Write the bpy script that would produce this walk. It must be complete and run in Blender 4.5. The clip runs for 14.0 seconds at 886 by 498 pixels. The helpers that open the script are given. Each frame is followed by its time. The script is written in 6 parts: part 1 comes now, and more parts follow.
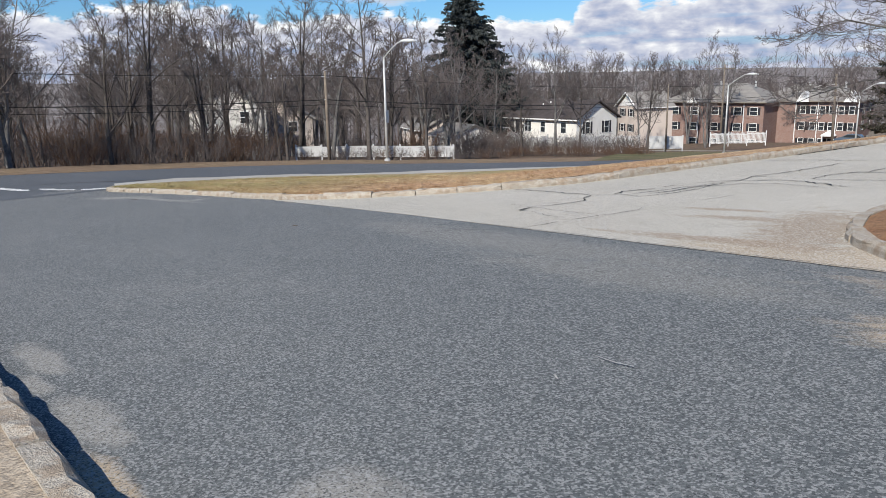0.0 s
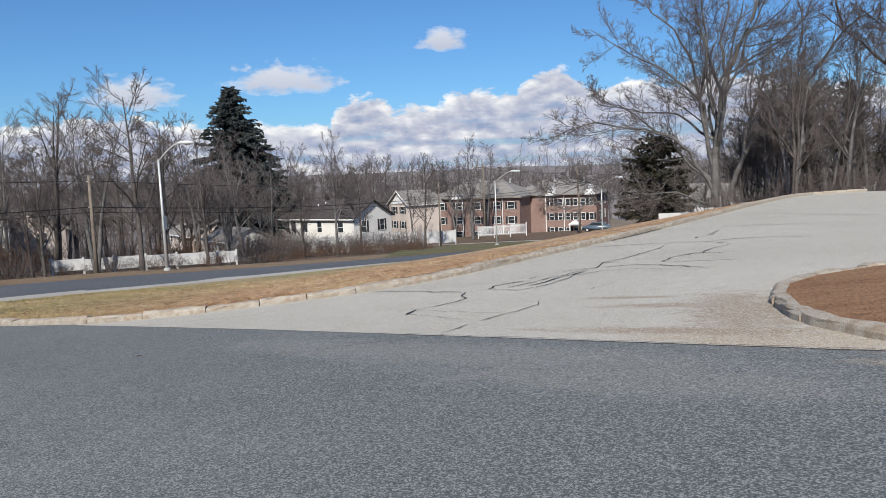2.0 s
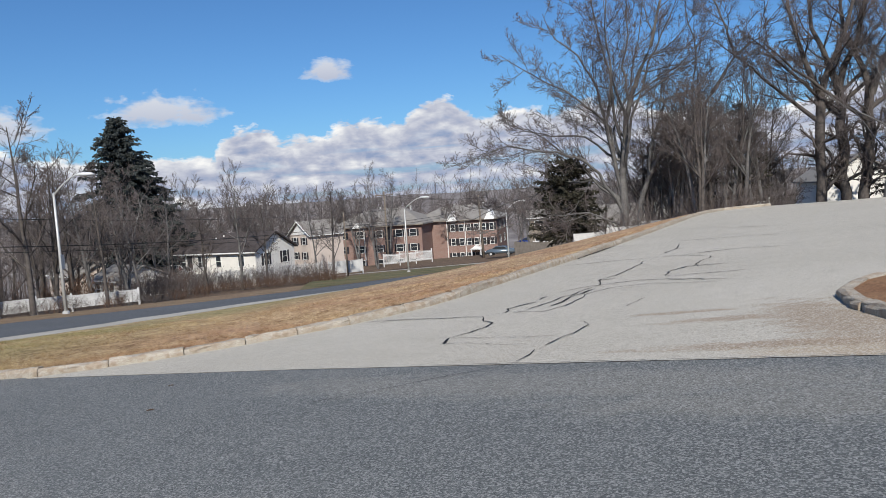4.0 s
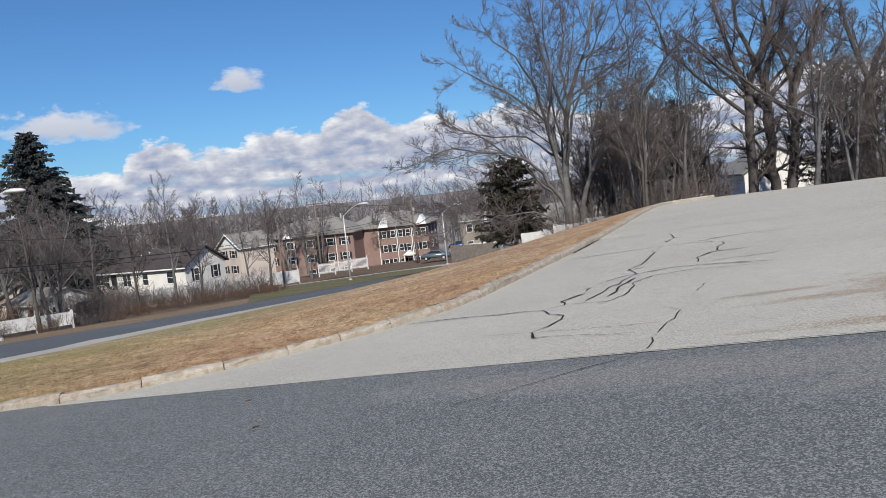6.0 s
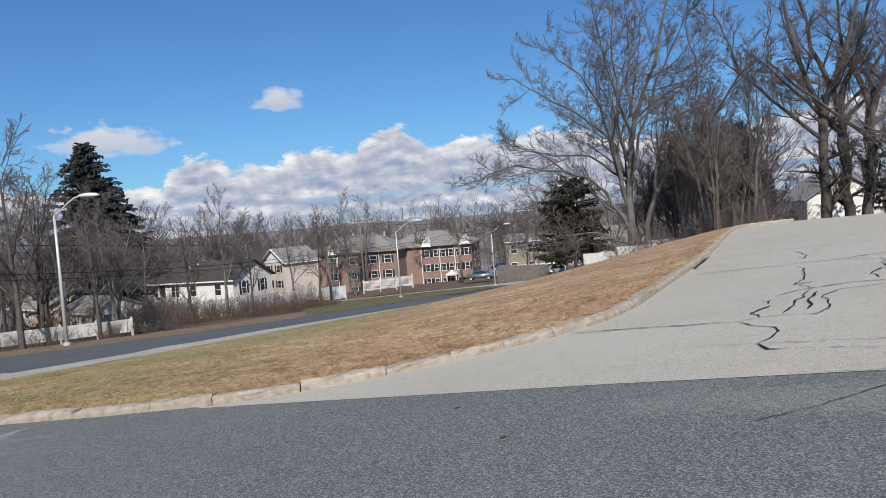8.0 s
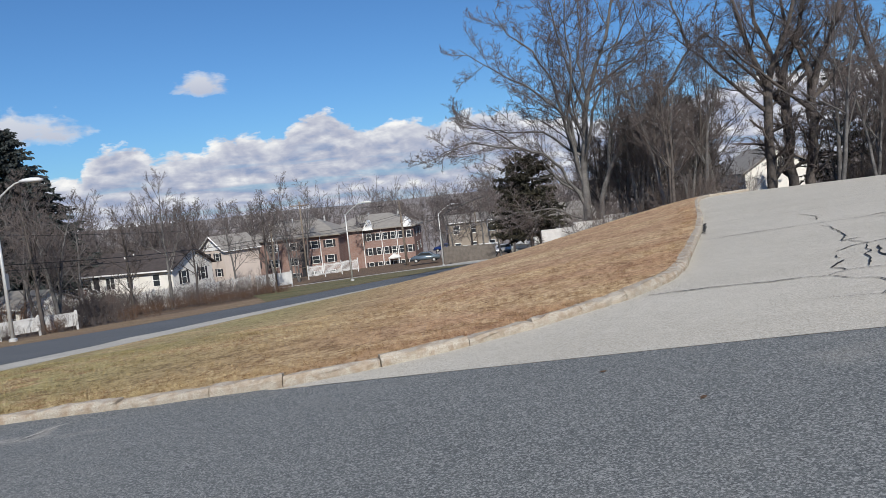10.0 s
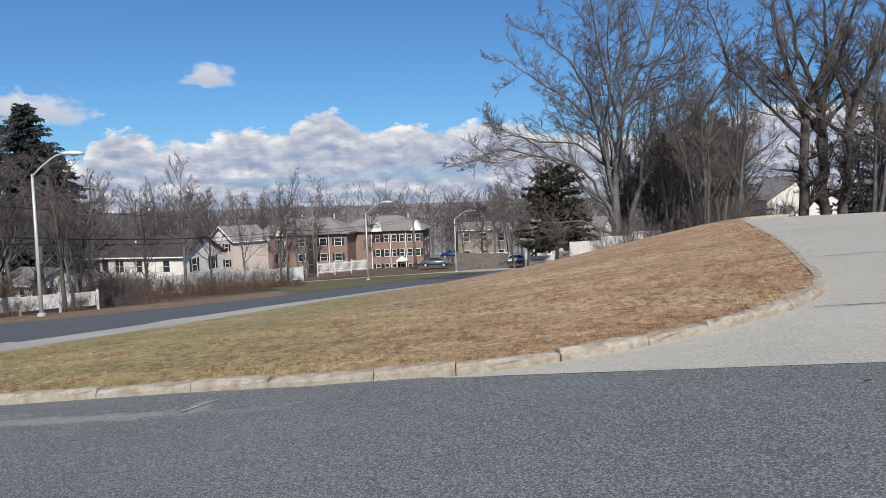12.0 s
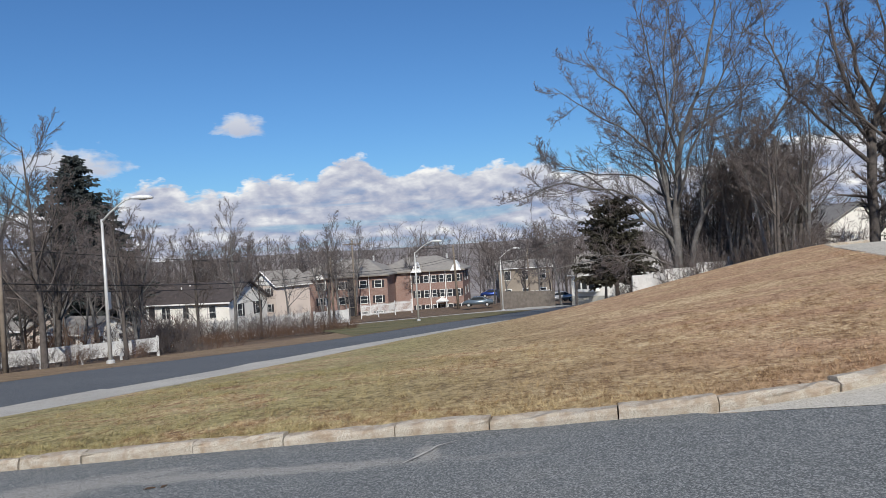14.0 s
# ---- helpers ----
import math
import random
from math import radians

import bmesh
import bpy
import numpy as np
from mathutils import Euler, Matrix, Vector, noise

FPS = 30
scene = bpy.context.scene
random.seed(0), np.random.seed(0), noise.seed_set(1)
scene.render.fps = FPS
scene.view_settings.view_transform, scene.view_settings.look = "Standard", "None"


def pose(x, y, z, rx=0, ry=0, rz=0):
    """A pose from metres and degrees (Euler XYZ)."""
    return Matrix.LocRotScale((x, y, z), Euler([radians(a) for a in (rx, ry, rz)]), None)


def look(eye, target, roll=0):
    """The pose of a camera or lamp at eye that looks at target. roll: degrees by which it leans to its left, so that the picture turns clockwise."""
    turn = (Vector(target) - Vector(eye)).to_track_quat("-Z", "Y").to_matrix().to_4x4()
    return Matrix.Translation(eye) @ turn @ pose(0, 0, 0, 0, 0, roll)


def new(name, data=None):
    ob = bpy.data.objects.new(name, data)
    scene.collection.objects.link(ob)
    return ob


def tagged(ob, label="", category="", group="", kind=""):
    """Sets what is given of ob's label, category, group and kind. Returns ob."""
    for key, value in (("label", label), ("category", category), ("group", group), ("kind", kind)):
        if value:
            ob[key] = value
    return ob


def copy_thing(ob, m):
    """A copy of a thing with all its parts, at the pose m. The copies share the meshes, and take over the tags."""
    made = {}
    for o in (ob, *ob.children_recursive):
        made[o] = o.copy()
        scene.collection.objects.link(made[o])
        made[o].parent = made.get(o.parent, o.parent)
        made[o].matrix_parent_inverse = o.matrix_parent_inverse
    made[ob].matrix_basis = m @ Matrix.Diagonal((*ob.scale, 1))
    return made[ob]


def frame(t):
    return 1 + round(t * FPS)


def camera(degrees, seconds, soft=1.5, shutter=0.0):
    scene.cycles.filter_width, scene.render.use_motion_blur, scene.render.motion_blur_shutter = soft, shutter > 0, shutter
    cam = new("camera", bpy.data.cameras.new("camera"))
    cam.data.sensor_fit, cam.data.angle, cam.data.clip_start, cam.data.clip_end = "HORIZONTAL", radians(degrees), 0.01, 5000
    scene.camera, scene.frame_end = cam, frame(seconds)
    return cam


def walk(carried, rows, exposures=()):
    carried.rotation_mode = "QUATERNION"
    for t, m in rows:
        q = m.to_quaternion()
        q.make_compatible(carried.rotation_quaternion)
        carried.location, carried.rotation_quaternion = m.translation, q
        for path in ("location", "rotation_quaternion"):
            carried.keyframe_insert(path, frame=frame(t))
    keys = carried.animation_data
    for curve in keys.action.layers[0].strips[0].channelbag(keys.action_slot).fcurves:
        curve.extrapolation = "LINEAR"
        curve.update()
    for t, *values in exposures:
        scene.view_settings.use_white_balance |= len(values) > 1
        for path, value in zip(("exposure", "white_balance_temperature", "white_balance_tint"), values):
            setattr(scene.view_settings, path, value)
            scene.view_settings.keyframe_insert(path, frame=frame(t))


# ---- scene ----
cam = camera(62.0, 14.0, 0.85)
PATH = [
    (0, (7.648, -11.834, 2.094), (6.46, -10.289, 1.642), -1.2),
    (0.5, (7.182, -11.777, 2.083), (6.245, -10.039, 1.765), -0.9),
    (1, (6.714, -11.747, 2.06), (5.846, -9.966, 1.791), -1.2),
    (1.5, (6.227, -11.665, 2.062), (5.459, -9.837, 1.801), -2.9),
    (2, (5.728, -11.556, 2.021), (5.066, -9.68, 1.815), -2.4),
    (2.5, (5.268, -11.455, 2.014), (4.634, -9.563, 1.885), -2.2),
    (3, (4.808, -11.424, 1.969), (4.214, -9.518, 1.843), -2.0),
    (3.5, (4.31, -11.238, 1.951), (3.862, -9.294, 1.819), -4.1),
    (3.7, (4.089, -11.219, 1.945), (3.685, -9.265, 1.809), -3.8),
    (5.8, (2.083, -10.988, 1.931), (1.841, -9.018, 1.692), -7.1),
    (6, (1.858, -11.002, 1.903), (1.686, -9.015, 1.757), -6.1),
    (6.5, (1.332, -10.893, 1.884), (1.122, -8.906, 1.804), -2.5),
    (7, (0.825, -10.707, 1.833), (0.593, -8.722, 1.775), -2.2),
    (7.5, (0.336, -10.54, 1.767), (0.092, -8.556, 1.686), -2.8),
    (8, (-0.144, -10.337, 1.729), (-0.398, -8.355, 1.65), -4.6),
    (8.5, (-0.545, -10.205, 1.686), (-0.758, -8.218, 1.599), -3.4),
    (8.7, (-0.701, -10.101, 1.645), (-0.798, -8.105, 1.556), -2.1),
    (10.8, (-2.881, -9.664, 1.529), (-2.99, -7.674, 1.369), -7.2),
    (11, (-3.093, -9.606, 1.495), (-3.205, -7.615, 1.342), -7.2),
    (11.5, (-3.587, -9.52, 1.495), (-3.698, -7.528, 1.359), -6.3),
    (12, (-4.05, -9.331, 1.447), (-4.117, -7.336, 1.327), -2.0),
    (12.5, (-4.583, -9.051, 1.427), (-4.643, -7.055, 1.33), -2.3),
    (13, (-5.072, -8.856, 1.388), (-5.124, -6.857, 1.392), -5.3),
    (13.5, (-5.606, -8.645, 1.345), (-5.663, -6.646, 1.368), -5.6),
    (14, (-6.081, -8.449, 1.274), (-6.22, -6.454, 1.269), -3.6),
]
walk(cam, [(t, look(eye, target, roll)) for t, eye, target, roll in PATH], [(0, 0.24), (1, 0.14), (2, 0.13), (3, 0.05), (14, 0.03)])

# ---- world, sun, exposure ----
SUN_DIR = Vector((0.16, -0.86, 0.70)).normalized()   # towards the sun
sun_el = math.asin(SUN_DIR.z)
sun_rot = math.atan2(SUN_DIR.x, SUN_DIR.y)
world = bpy.data.worlds.new("sky")
scene.world = world
world.use_nodes = True


class Nodes:
    """Short hand for a node tree."""

    def __init__(self, tree):
        self.t = tree
        tree.nodes.clear()

    def add(self, kind, **inputs):
        n = self.t.nodes.new(kind)
        for k, v in inputs.items():
            self.put(n, k, v)
        return n

    def put(self, n, key, v):
        sock = n.inputs[int(key[1:])] if key[0] == "i" and key[1:].isdigit() else n.inputs[key.replace("_", " ")]
        if isinstance(v, bpy.types.NodeSocket):
            self.t.links.new(v, sock)
        else:
            sock.default_value = v

    def math(self, op, a, b=0.0, c=None, clamp=False):
        n = self.t.nodes.new("ShaderNodeMath")
        n.operation, n.use_clamp = op, clamp
        for i, v in enumerate((a, b, c)):
            if v is not None:
                self.put(n, "i%d" % i, v)
        return n.outputs[0]

    def vmath(self, op, a, b=None):
        n = self.t.nodes.new("ShaderNodeVectorMath")
        n.operation = op
        self.put(n, "i0", a)
        if b is not None:
            self.put(n, "i1", b)
        return n.outputs["Value"] if op in ("LENGTH", "DISTANCE", "DOT_PRODUCT") else n.outputs[0]

    def noise(self, vec, scale, detail=4.0, rough=0.55, distort=0.0):
        n = self.add("ShaderNodeTexNoise", Vector=vec, Scale=scale, Detail=detail, Roughness=rough, Distortion=distort)
        return n.outputs["Fac"]

    def voronoi(self, vec, scale, out="Distance", feature="F1"):
        n = self.t.nodes.new("ShaderNodeTexVoronoi")
        n.feature = feature
        self.put(n, "Vector", vec)
        self.put(n, "Scale", scale)
        return n.outputs[out]

    def ramp(self, fac, *stops):
        n = self.t.nodes.new("ShaderNodeValToRGB")
        self.put(n, "i0", fac)
        el = n.color_ramp.elements
        while len(el) < len(stops):
            el.new(0.5)
        for e, (p, c) in zip(el, stops):
            e.position = p
            e.color = (c, c, c, 1) if isinstance(c, (int, float)) else (*c, 1)
        return n.outputs["Color"]

    def mix(self, fac, a, b, mode="MIX"):
        n = self.t.nodes.new("ShaderNodeMix")
        n.data_type, n.blend_type = "RGBA", mode
        self.put(n, "i0", fac)
        for i, v in ((6, a), (7, b)):
            if isinstance(v, tuple) and len(v) == 3:
                v = (*v, 1)
            self.put(n, "i%d" % i, v)
        return n.outputs[2]

    def stretch(self, vec, scale, shift=(0, 0, 0)):
        n = self.t.nodes.new("ShaderNodeMapping")
        self.put(n, "Vector", vec)
        self.put(n, "Scale", scale)
        self.put(n, "Location", shift)
        return n.outputs[0]


def build_sky():
    n = Nodes(world.node_tree)
    sky = n.add("ShaderNodeTexSky")
    sky.sky_type, sky.sun_disc = "NISHITA", False
    sky.sun_elevation, sky.sun_rotation = sun_el, sun_rot
    sky.air_density, sky.dust_density, sky.ozone_density = 1.0, 0.35, 2.2
    tc = n.add("ShaderNodeTexCoord").outputs["Generated"]
    sep = n.add("ShaderNodeSeparateXYZ", Vector=tc)
    x, y, z = sep.outputs
    flat = n.math("SQRT", n.math("ADD", n.math("MULTIPLY", x, x), n.math("MULTIPLY", y, y)))
    el = n.math("DEGREES", n.math("ARCTAN2", z, flat))
    az = n.math("DEGREES", n.math("ARCTAN2", x, y))
    comb = n.add("ShaderNodeCombineXYZ", X=az, Y=n.math("MULTIPLY", el, 2.0), Z=0.0).outputs[0]
    # heaped domes along the top of the cloud bank
    lump = n.noise(comb, 0.22, 2.0, 0.5, 0.2)
    billow = n.noise(comb, 0.62, 4.0, 0.5, 0.3)
    fine = n.noise(comb, 2.2, 4.0, 0.55)
    top = n.math("ADD", 3.3, n.math("MULTIPLY", lump, 1.6))
    for a0, high, wide in HEAPS:
        q = n.math("DIVIDE", n.math("SUBTRACT", az, a0), wide)
        q = n.math("MAXIMUM", n.math("SUBTRACT", 1.0, n.math("MULTIPLY", q, q)), 0.0)
        top = n.math("SMOOTH_MAX", top, n.math("ADD", 2.6, n.math("MULTIPLY", n.math("SQRT", q), high - 2.6)), 0.4)
    ragged = n.math("ADD", n.math("MULTIPLY", n.math("SUBTRACT", billow, 0.5), 2.3), n.math("MULTIPLY", n.math("SUBTRACT", fine, 0.5), 0.8))
    edge = n.math("ADD", n.math("SUBTRACT", top, el), ragged)
    cover = n.math("MULTIPLY", edge, 2.2, clamp=True)
    # flat layers and blue gaps low in the bank
    flatc = n.add("ShaderNodeCombineXYZ", X=n.math("MULTIPLY", az, 0.14), Y=n.math("MULTIPLY", el, 1.25), Z=5.0).outputs[0]
    layer = n.noise(flatc, 0.75, 5.0, 0.55, 0.6)
    deep = n.math("MULTIPLY", n.math("SUBTRACT", edge, 1.6), 0.6, clamp=True)
    gap = n.ramp(layer, (0.36, 0.68), (0.48, 1.0))
    cover = n.math("MULTIPLY", cover, n.mix(deep, (1, 1, 1), gap))
    relief = n.noise(n.stretch(comb, (1, 1, 1), (-0.4, -1.0, 0)), 0.62, 4.0, 0.5, 0.3)
    rim = n.math("SUBTRACT", 1.0, n.math("DIVIDE", edge, 1.7), clamp=True)
    bright = n.math("MULTIPLY", n.math("SUBTRACT", lump, 0.28), 3.2, clamp=True)
    lit = n.math("ADD", 0.34, n.math("MULTIPLY", n.math("MULTIPLY", rim, bright), 0.72))
    lit = n.math("ADD", lit, n.math("MULTIPLY", n.math("SUBTRACT", billow, relief), 1.3))
    lit = n.math("ADD", lit, n.math("MULTIPLY", n.math("MULTIPLY", n.math("SUBTRACT", layer, 0.5), deep), 1.5), clamp=True)
    # loose puffs above the bank with flatter undersides: azimuth, elevation, half width, half height
    for a0, e0, wa, we in PUFFS:
        da = n.math("DIVIDE", n.math("SUBTRACT", az, a0), wa)
        de = n.math("DIVIDE", n.math("SUBTRACT", el, e0), we)
        dd = n.math("MAXIMUM", de, n.math("MULTIPLY", de, -2.2))
        r = n.math("SQRT", n.math("ADD", n.math("MULTIPLY", da, da), n.math("MULTIPLY", dd, dd)))
        r = n.math("SUBTRACT", r, n.math("MULTIPLY", ragged, 0.62))
        here = n.math("MULTIPLY", n.math("SUBTRACT", 1.0, r), 1.7, clamp=True)
        lit = n.mix(here, lit, n.math("ADD", 0.52, n.math("MULTIPLY", de, 0.30), clamp=True))
        cover = n.math("MAXIMUM", cover, n.math("MULTIPLY", here, 0.92))
    white = n.ramp(lit, (0.0, (2.8, 3.5, 5.2)), (0.36, (4.6, 4.9, 6.0)), (0.68, (6.5, 6.7, 7.3)), (1.0, (9.2, 9.2, 9.1)))
    tint = n.mix(1.0, sky.outputs[0], (0.42, 0.70, 1.0), "MULTIPLY")
    col = n.mix(cover, tint, white)
    bg = n.add("ShaderNodeBackground", Color=col, Strength=0.1)
    n.add("ShaderNodeOutputWorld", Surface=bg.outputs[0])


HEAPS = [(-6.0, 5.9, 24.0), (-25.0, 6.1, 3.0), (-16.6, 6.3, 4.0), (-10.6, 7.5, 3.6), (-4.6, 6.4, 4.4), (2.0, 6.4, 5.0), (24.0, 6.2, 12.0),
         (-44.0, 4.9, 8.0), (-57.0, 5.6, 8.0), (-70.0, 5.2, 9.0), (90.0, 9.0, 25.0), (-120.0, 8.0, 25.0), (170.0, 7.0, 30.0)]
PUFFS = [(-30.8, 7.0, 4.4, 1.7), (-18.9, 9.7, 2.1, 1.4), (-41.3, 6.0, 3.3, 1.7), (40.0, 12.0, 6.0, 2.0),
         (75.0, 20.0, 8.0, 3.0), (-85.0, 16.0, 8.0, 3.0), (150.0, 25.0, 10.0, 4.0), (-140.0, 22.0, 9.0, 4.0)]
build_sky()
sun = new("sun", bpy.data.lights.new("sun", "SUN"))
sun.data.energy, sun.data.angle, sun.data.color = 5.0, radians(0.53), (1.0, 0.95, 0.87)
sun.matrix_world = look((0, 0, 60), Vector((0, 0, 60)) - SUN_DIR)

# ---- materials ----


def material(name):
    m = bpy.data.materials.new(name)
    m.use_nodes = True
    n = Nodes(m.node_tree)
    b = n.add("ShaderNodeBsdfPrincipled")
    n.add("ShaderNodeOutputMaterial", Surface=b.outputs[0])
    b.inputs["Specular IOR Level"].default_value = 0.35
    return m, n, b


def finish(n, b, color, rough=0.85, height=None, strength=0.5, distance=0.01):
    n.put(b, "Base Color", (*color, 1) if isinstance(color, tuple) else color)
    n.put(b, "Roughness", rough)
    if height is not None:
        bump = n.add("ShaderNodeBump", Strength=strength, Distance=distance, Height=height)
        n.put(b, "Normal", bump.outputs[0])


def coords(n):
    return n.add("ShaderNodeTexCoord").outputs["Object"]


def plain(name, color, rough=0.7, metal=0.0, vary=0.12, scale=6.0, bump=0.15, per_object=0.0):
    """Paint, metal or plastic with faint dirt and unevenness."""
    m, n, b = material(name)
    c = coords(n)
    a = n.noise(c, scale, 5.0, 0.6)
    f = n.noise(c, scale * 9, 3.0, 0.6)
    k = n.math("ADD", n.math("MULTIPLY", a, 0.7), n.math("MULTIPLY", f, 0.3))
    lo = tuple(max(0.0, v * (1 - vary * 1.6)) for v in color)
    hi = tuple(min(1.0, v * (1 + vary)) for v in color)
    col = n.ramp(k, (0.3, lo), (0.7, hi))
    if per_object:
        rnd = n.add("ShaderNodeObjectInfo").outputs["Random"]
        col = n.mix(n.math("MULTIPLY", rnd, per_object), col, (0.02, 0.018, 0.015))
    finish(n, b, col, rough, f, bump, 0.01)
    n.put(b, "Metallic", metal)
    return m


def stain_mask(n, c, rough, spots):
    """Where ragged-edged spots lie: centre, half axes, turn."""
    sep = n.add("ShaderNodeSeparateXYZ", Vector=c)
    total = None
    for x, y, rx, ry, turn in spots:
        ca, sa = math.cos(radians(turn)), math.sin(radians(turn))
        dx, dy = n.math("SUBTRACT", sep.outputs[0], x), n.math("SUBTRACT", sep.outputs[1], y)
        u = n.math("ADD", n.math("MULTIPLY", dx, ca / rx), n.math("MULTIPLY", dy, sa / rx))
        v = n.math("ADD", n.math("MULTIPLY", dx, -sa / ry), n.math("MULTIPLY", dy, ca / ry))
        r = n.math("SQRT", n.math("ADD", n.math("MULTIPLY", u, u), n.math("MULTIPLY", v, v)))
        k = n.math("SUBTRACT", 1.0, r)
        total = k if total is None else n.math("MAXIMUM", total, k)
    k = n.math("ADD", total, n.math("MULTIPLY", n.math("SUBTRACT", rough, 0.5), 2.0))
    return n.math("MULTIPLY", n.math("ADD", k, 0.12), 1.9, clamp=True)


def asphalt(name, tones, speck, stain, wear, dirt=()):
    """Asphalt: stones in a binder, with worn and stained areas. dirt: colour, strength, spots."""
    m, n, b = material(name)
    c = coords(n)
    grain = n.noise(c, 130.0, 2.0, 0.7)
    stone = n.voronoi(c, 92.0, "Color")
    stone_v = n.add("ShaderNodeSeparateXYZ", Vector=stone).outputs[0]
    mid = n.noise(c, 3.5, 5.0, 0.62)
    clump = n.noise(c, 38.0, 4.0, 0.75)
    large = n.noise(n.stretch(c, (1.0, 2.2, 1.0)), 0.22, 4.0, 0.6)
    base = n.ramp(n.math("ADD", n.math("MULTIPLY", large, 0.6), n.math("MULTIPLY", mid, 0.4)), (0.33, tones[0]), (0.52, tones[1]), (0.68, tones[2]))
    ragged = n.noise(n.stretch(c, (0.7, 1.5, 1.0)), 4.0, 6.0, 0.7)
    for color, strength, spots in dirt:
        base = n.mix(n.math("MULTIPLY", stain_mask(n, c, ragged, spots), strength), base, color)
    base = n.mix(n.ramp(clump, (0.36, 0.45), (0.50, 0.0)), base, n.mix(1.0, base, (0.55, 0.55, 0.57), "MULTIPLY"))
    base = n.mix(n.ramp(clump, (0.52, 0.0), (0.68, 0.38)), base, stain)
    speckf = n.ramp(n.math("ADD", n.math("MULTIPLY", stone_v, 0.65), n.math("MULTIPLY", grain, 0.35)), (0.50, 0.0), (0.72, 1.0))
    col = n.mix(n.math("MULTIPLY", speckf, speck), base, stain)
    dark = n.ramp(n.noise(c, 70.0, 3.0, 0.8), (0.38, 1.0), (0.48, 0.0))
    col = n.mix(n.math("MULTIPLY", dark, wear), col, tuple(v * 0.35 for v in tones[0]))
    finish(n, b, col, 0.9, n.math("ADD", n.math("MULTIPLY", grain, 0.5), stone_v), 0.6, 0.006)
    return m


SAND_TONE, RUST_TONE, WORN_TONE = (0.42, 0.33, 0.225), (0.27, 0.185, 0.11), (0.33, 0.31, 0.27)
LOT_DIRT = ((SAND_TONE, 0.85, ((6.3, -4.95, 1.5, 0.5, -18), (7.6, -5.9, 1.3, 0.45, -16))), (RUST_TONE, 0.75, ((6.1, -3.5, 0.6, 1.5, 5), (5.5, -4.45, 1.5, 0.2, -14), (5.2, -2.9, 0.8, 0.16, -10), (4.9, -2.2, 0.6, 0.1, -12))))
ROAD_DIRT = ((WORN_TONE, 0.7, ((5.88, -10.12, 0.34, 0.2, 0), (4.2, -10.24, 0.5, 0.14, -14), (2.75, -9.84, 0.5, 0.12, -12), (3.35, -10.12, 0.25, 0.07, -14), (-10.3, -2.0, 1.3, 0.35, 8), (-8.4, -2.15, 2.2, 0.16, -9), (-6.75, -2.2, 0.12, 0.35, 10))),
             (SAND_TONE, 0.9, ((5.0, -10.55, 0.55, 0.10, -14), (7.9, -7.3, 1.0, 0.35, -16), (8.8, -6.4, 2.0, 0.4, -16))),
             ((0.22, 0.212, 0.185), 0.6, ((3.4, -5.1, 3.2, 0.5, -17), (5.2, -6.2, 1.8, 0.45, -12))))
ASPHALT_DARK = asphalt("worn_dark_asphalt", ((0.088, 0.097, 0.098), (0.110, 0.119, 0.119), (0.150, 0.154, 0.147)), 0.6, (0.40, 0.40, 0.385), 0.8, ROAD_DIRT)
ASPHALT_LIGHT = asphalt("bleached_asphalt", ((0.40, 0.365, 0.30), (0.46, 0.425, 0.355), (0.52, 0.482, 0.41)), 0.5, (0.70, 0.67, 0.60), 0.65, LOT_DIRT)
ASPHALT_STREET = asphalt("street_asphalt", ((0.075, 0.086, 0.098), (0.09, 0.10, 0.112), (0.112, 0.12, 0.13)), 0.4, (0.2, 0.2, 0.2), 0.4)
CONCRETE = asphalt("weathered_concrete", ((0.34, 0.32, 0.28), (0.42, 0.40, 0.355), (0.5, 0.48, 0.43)), 0.2, (0.58, 0.55, 0.50), 0.2)


def granite(name):
    m, n, b = material(name)
    c = coords(n)
    rnd = n.add("ShaderNodeObjectInfo").outputs["Random"]
    g = n.noise(c, 95.0, 2.0, 0.7)
    a = n.noise(c, 7.0, 6.0, 0.65)
    col = n.ramp(g, (0.3, (0.20, 0.18, 0.15)), (0.48, (0.42, 0.37, 0.30)), (0.7, (0.58, 0.53, 0.45)))
    col = n.mix(n.ramp(a, (0.44, 0.0), (0.62, 0.7)), col, (0.26, 0.18, 0.11))
    col = n.mix(n.math("MULTIPLY", rnd, 0.28), col, (0.30, 0.27, 0.22))
    finish(n, b, col, 0.85, n.math("ADD", g, n.math("MULTIPLY", a, 2.0)), 0.7, 0.015)
    return m


GRANITE = granite("rough_granite")


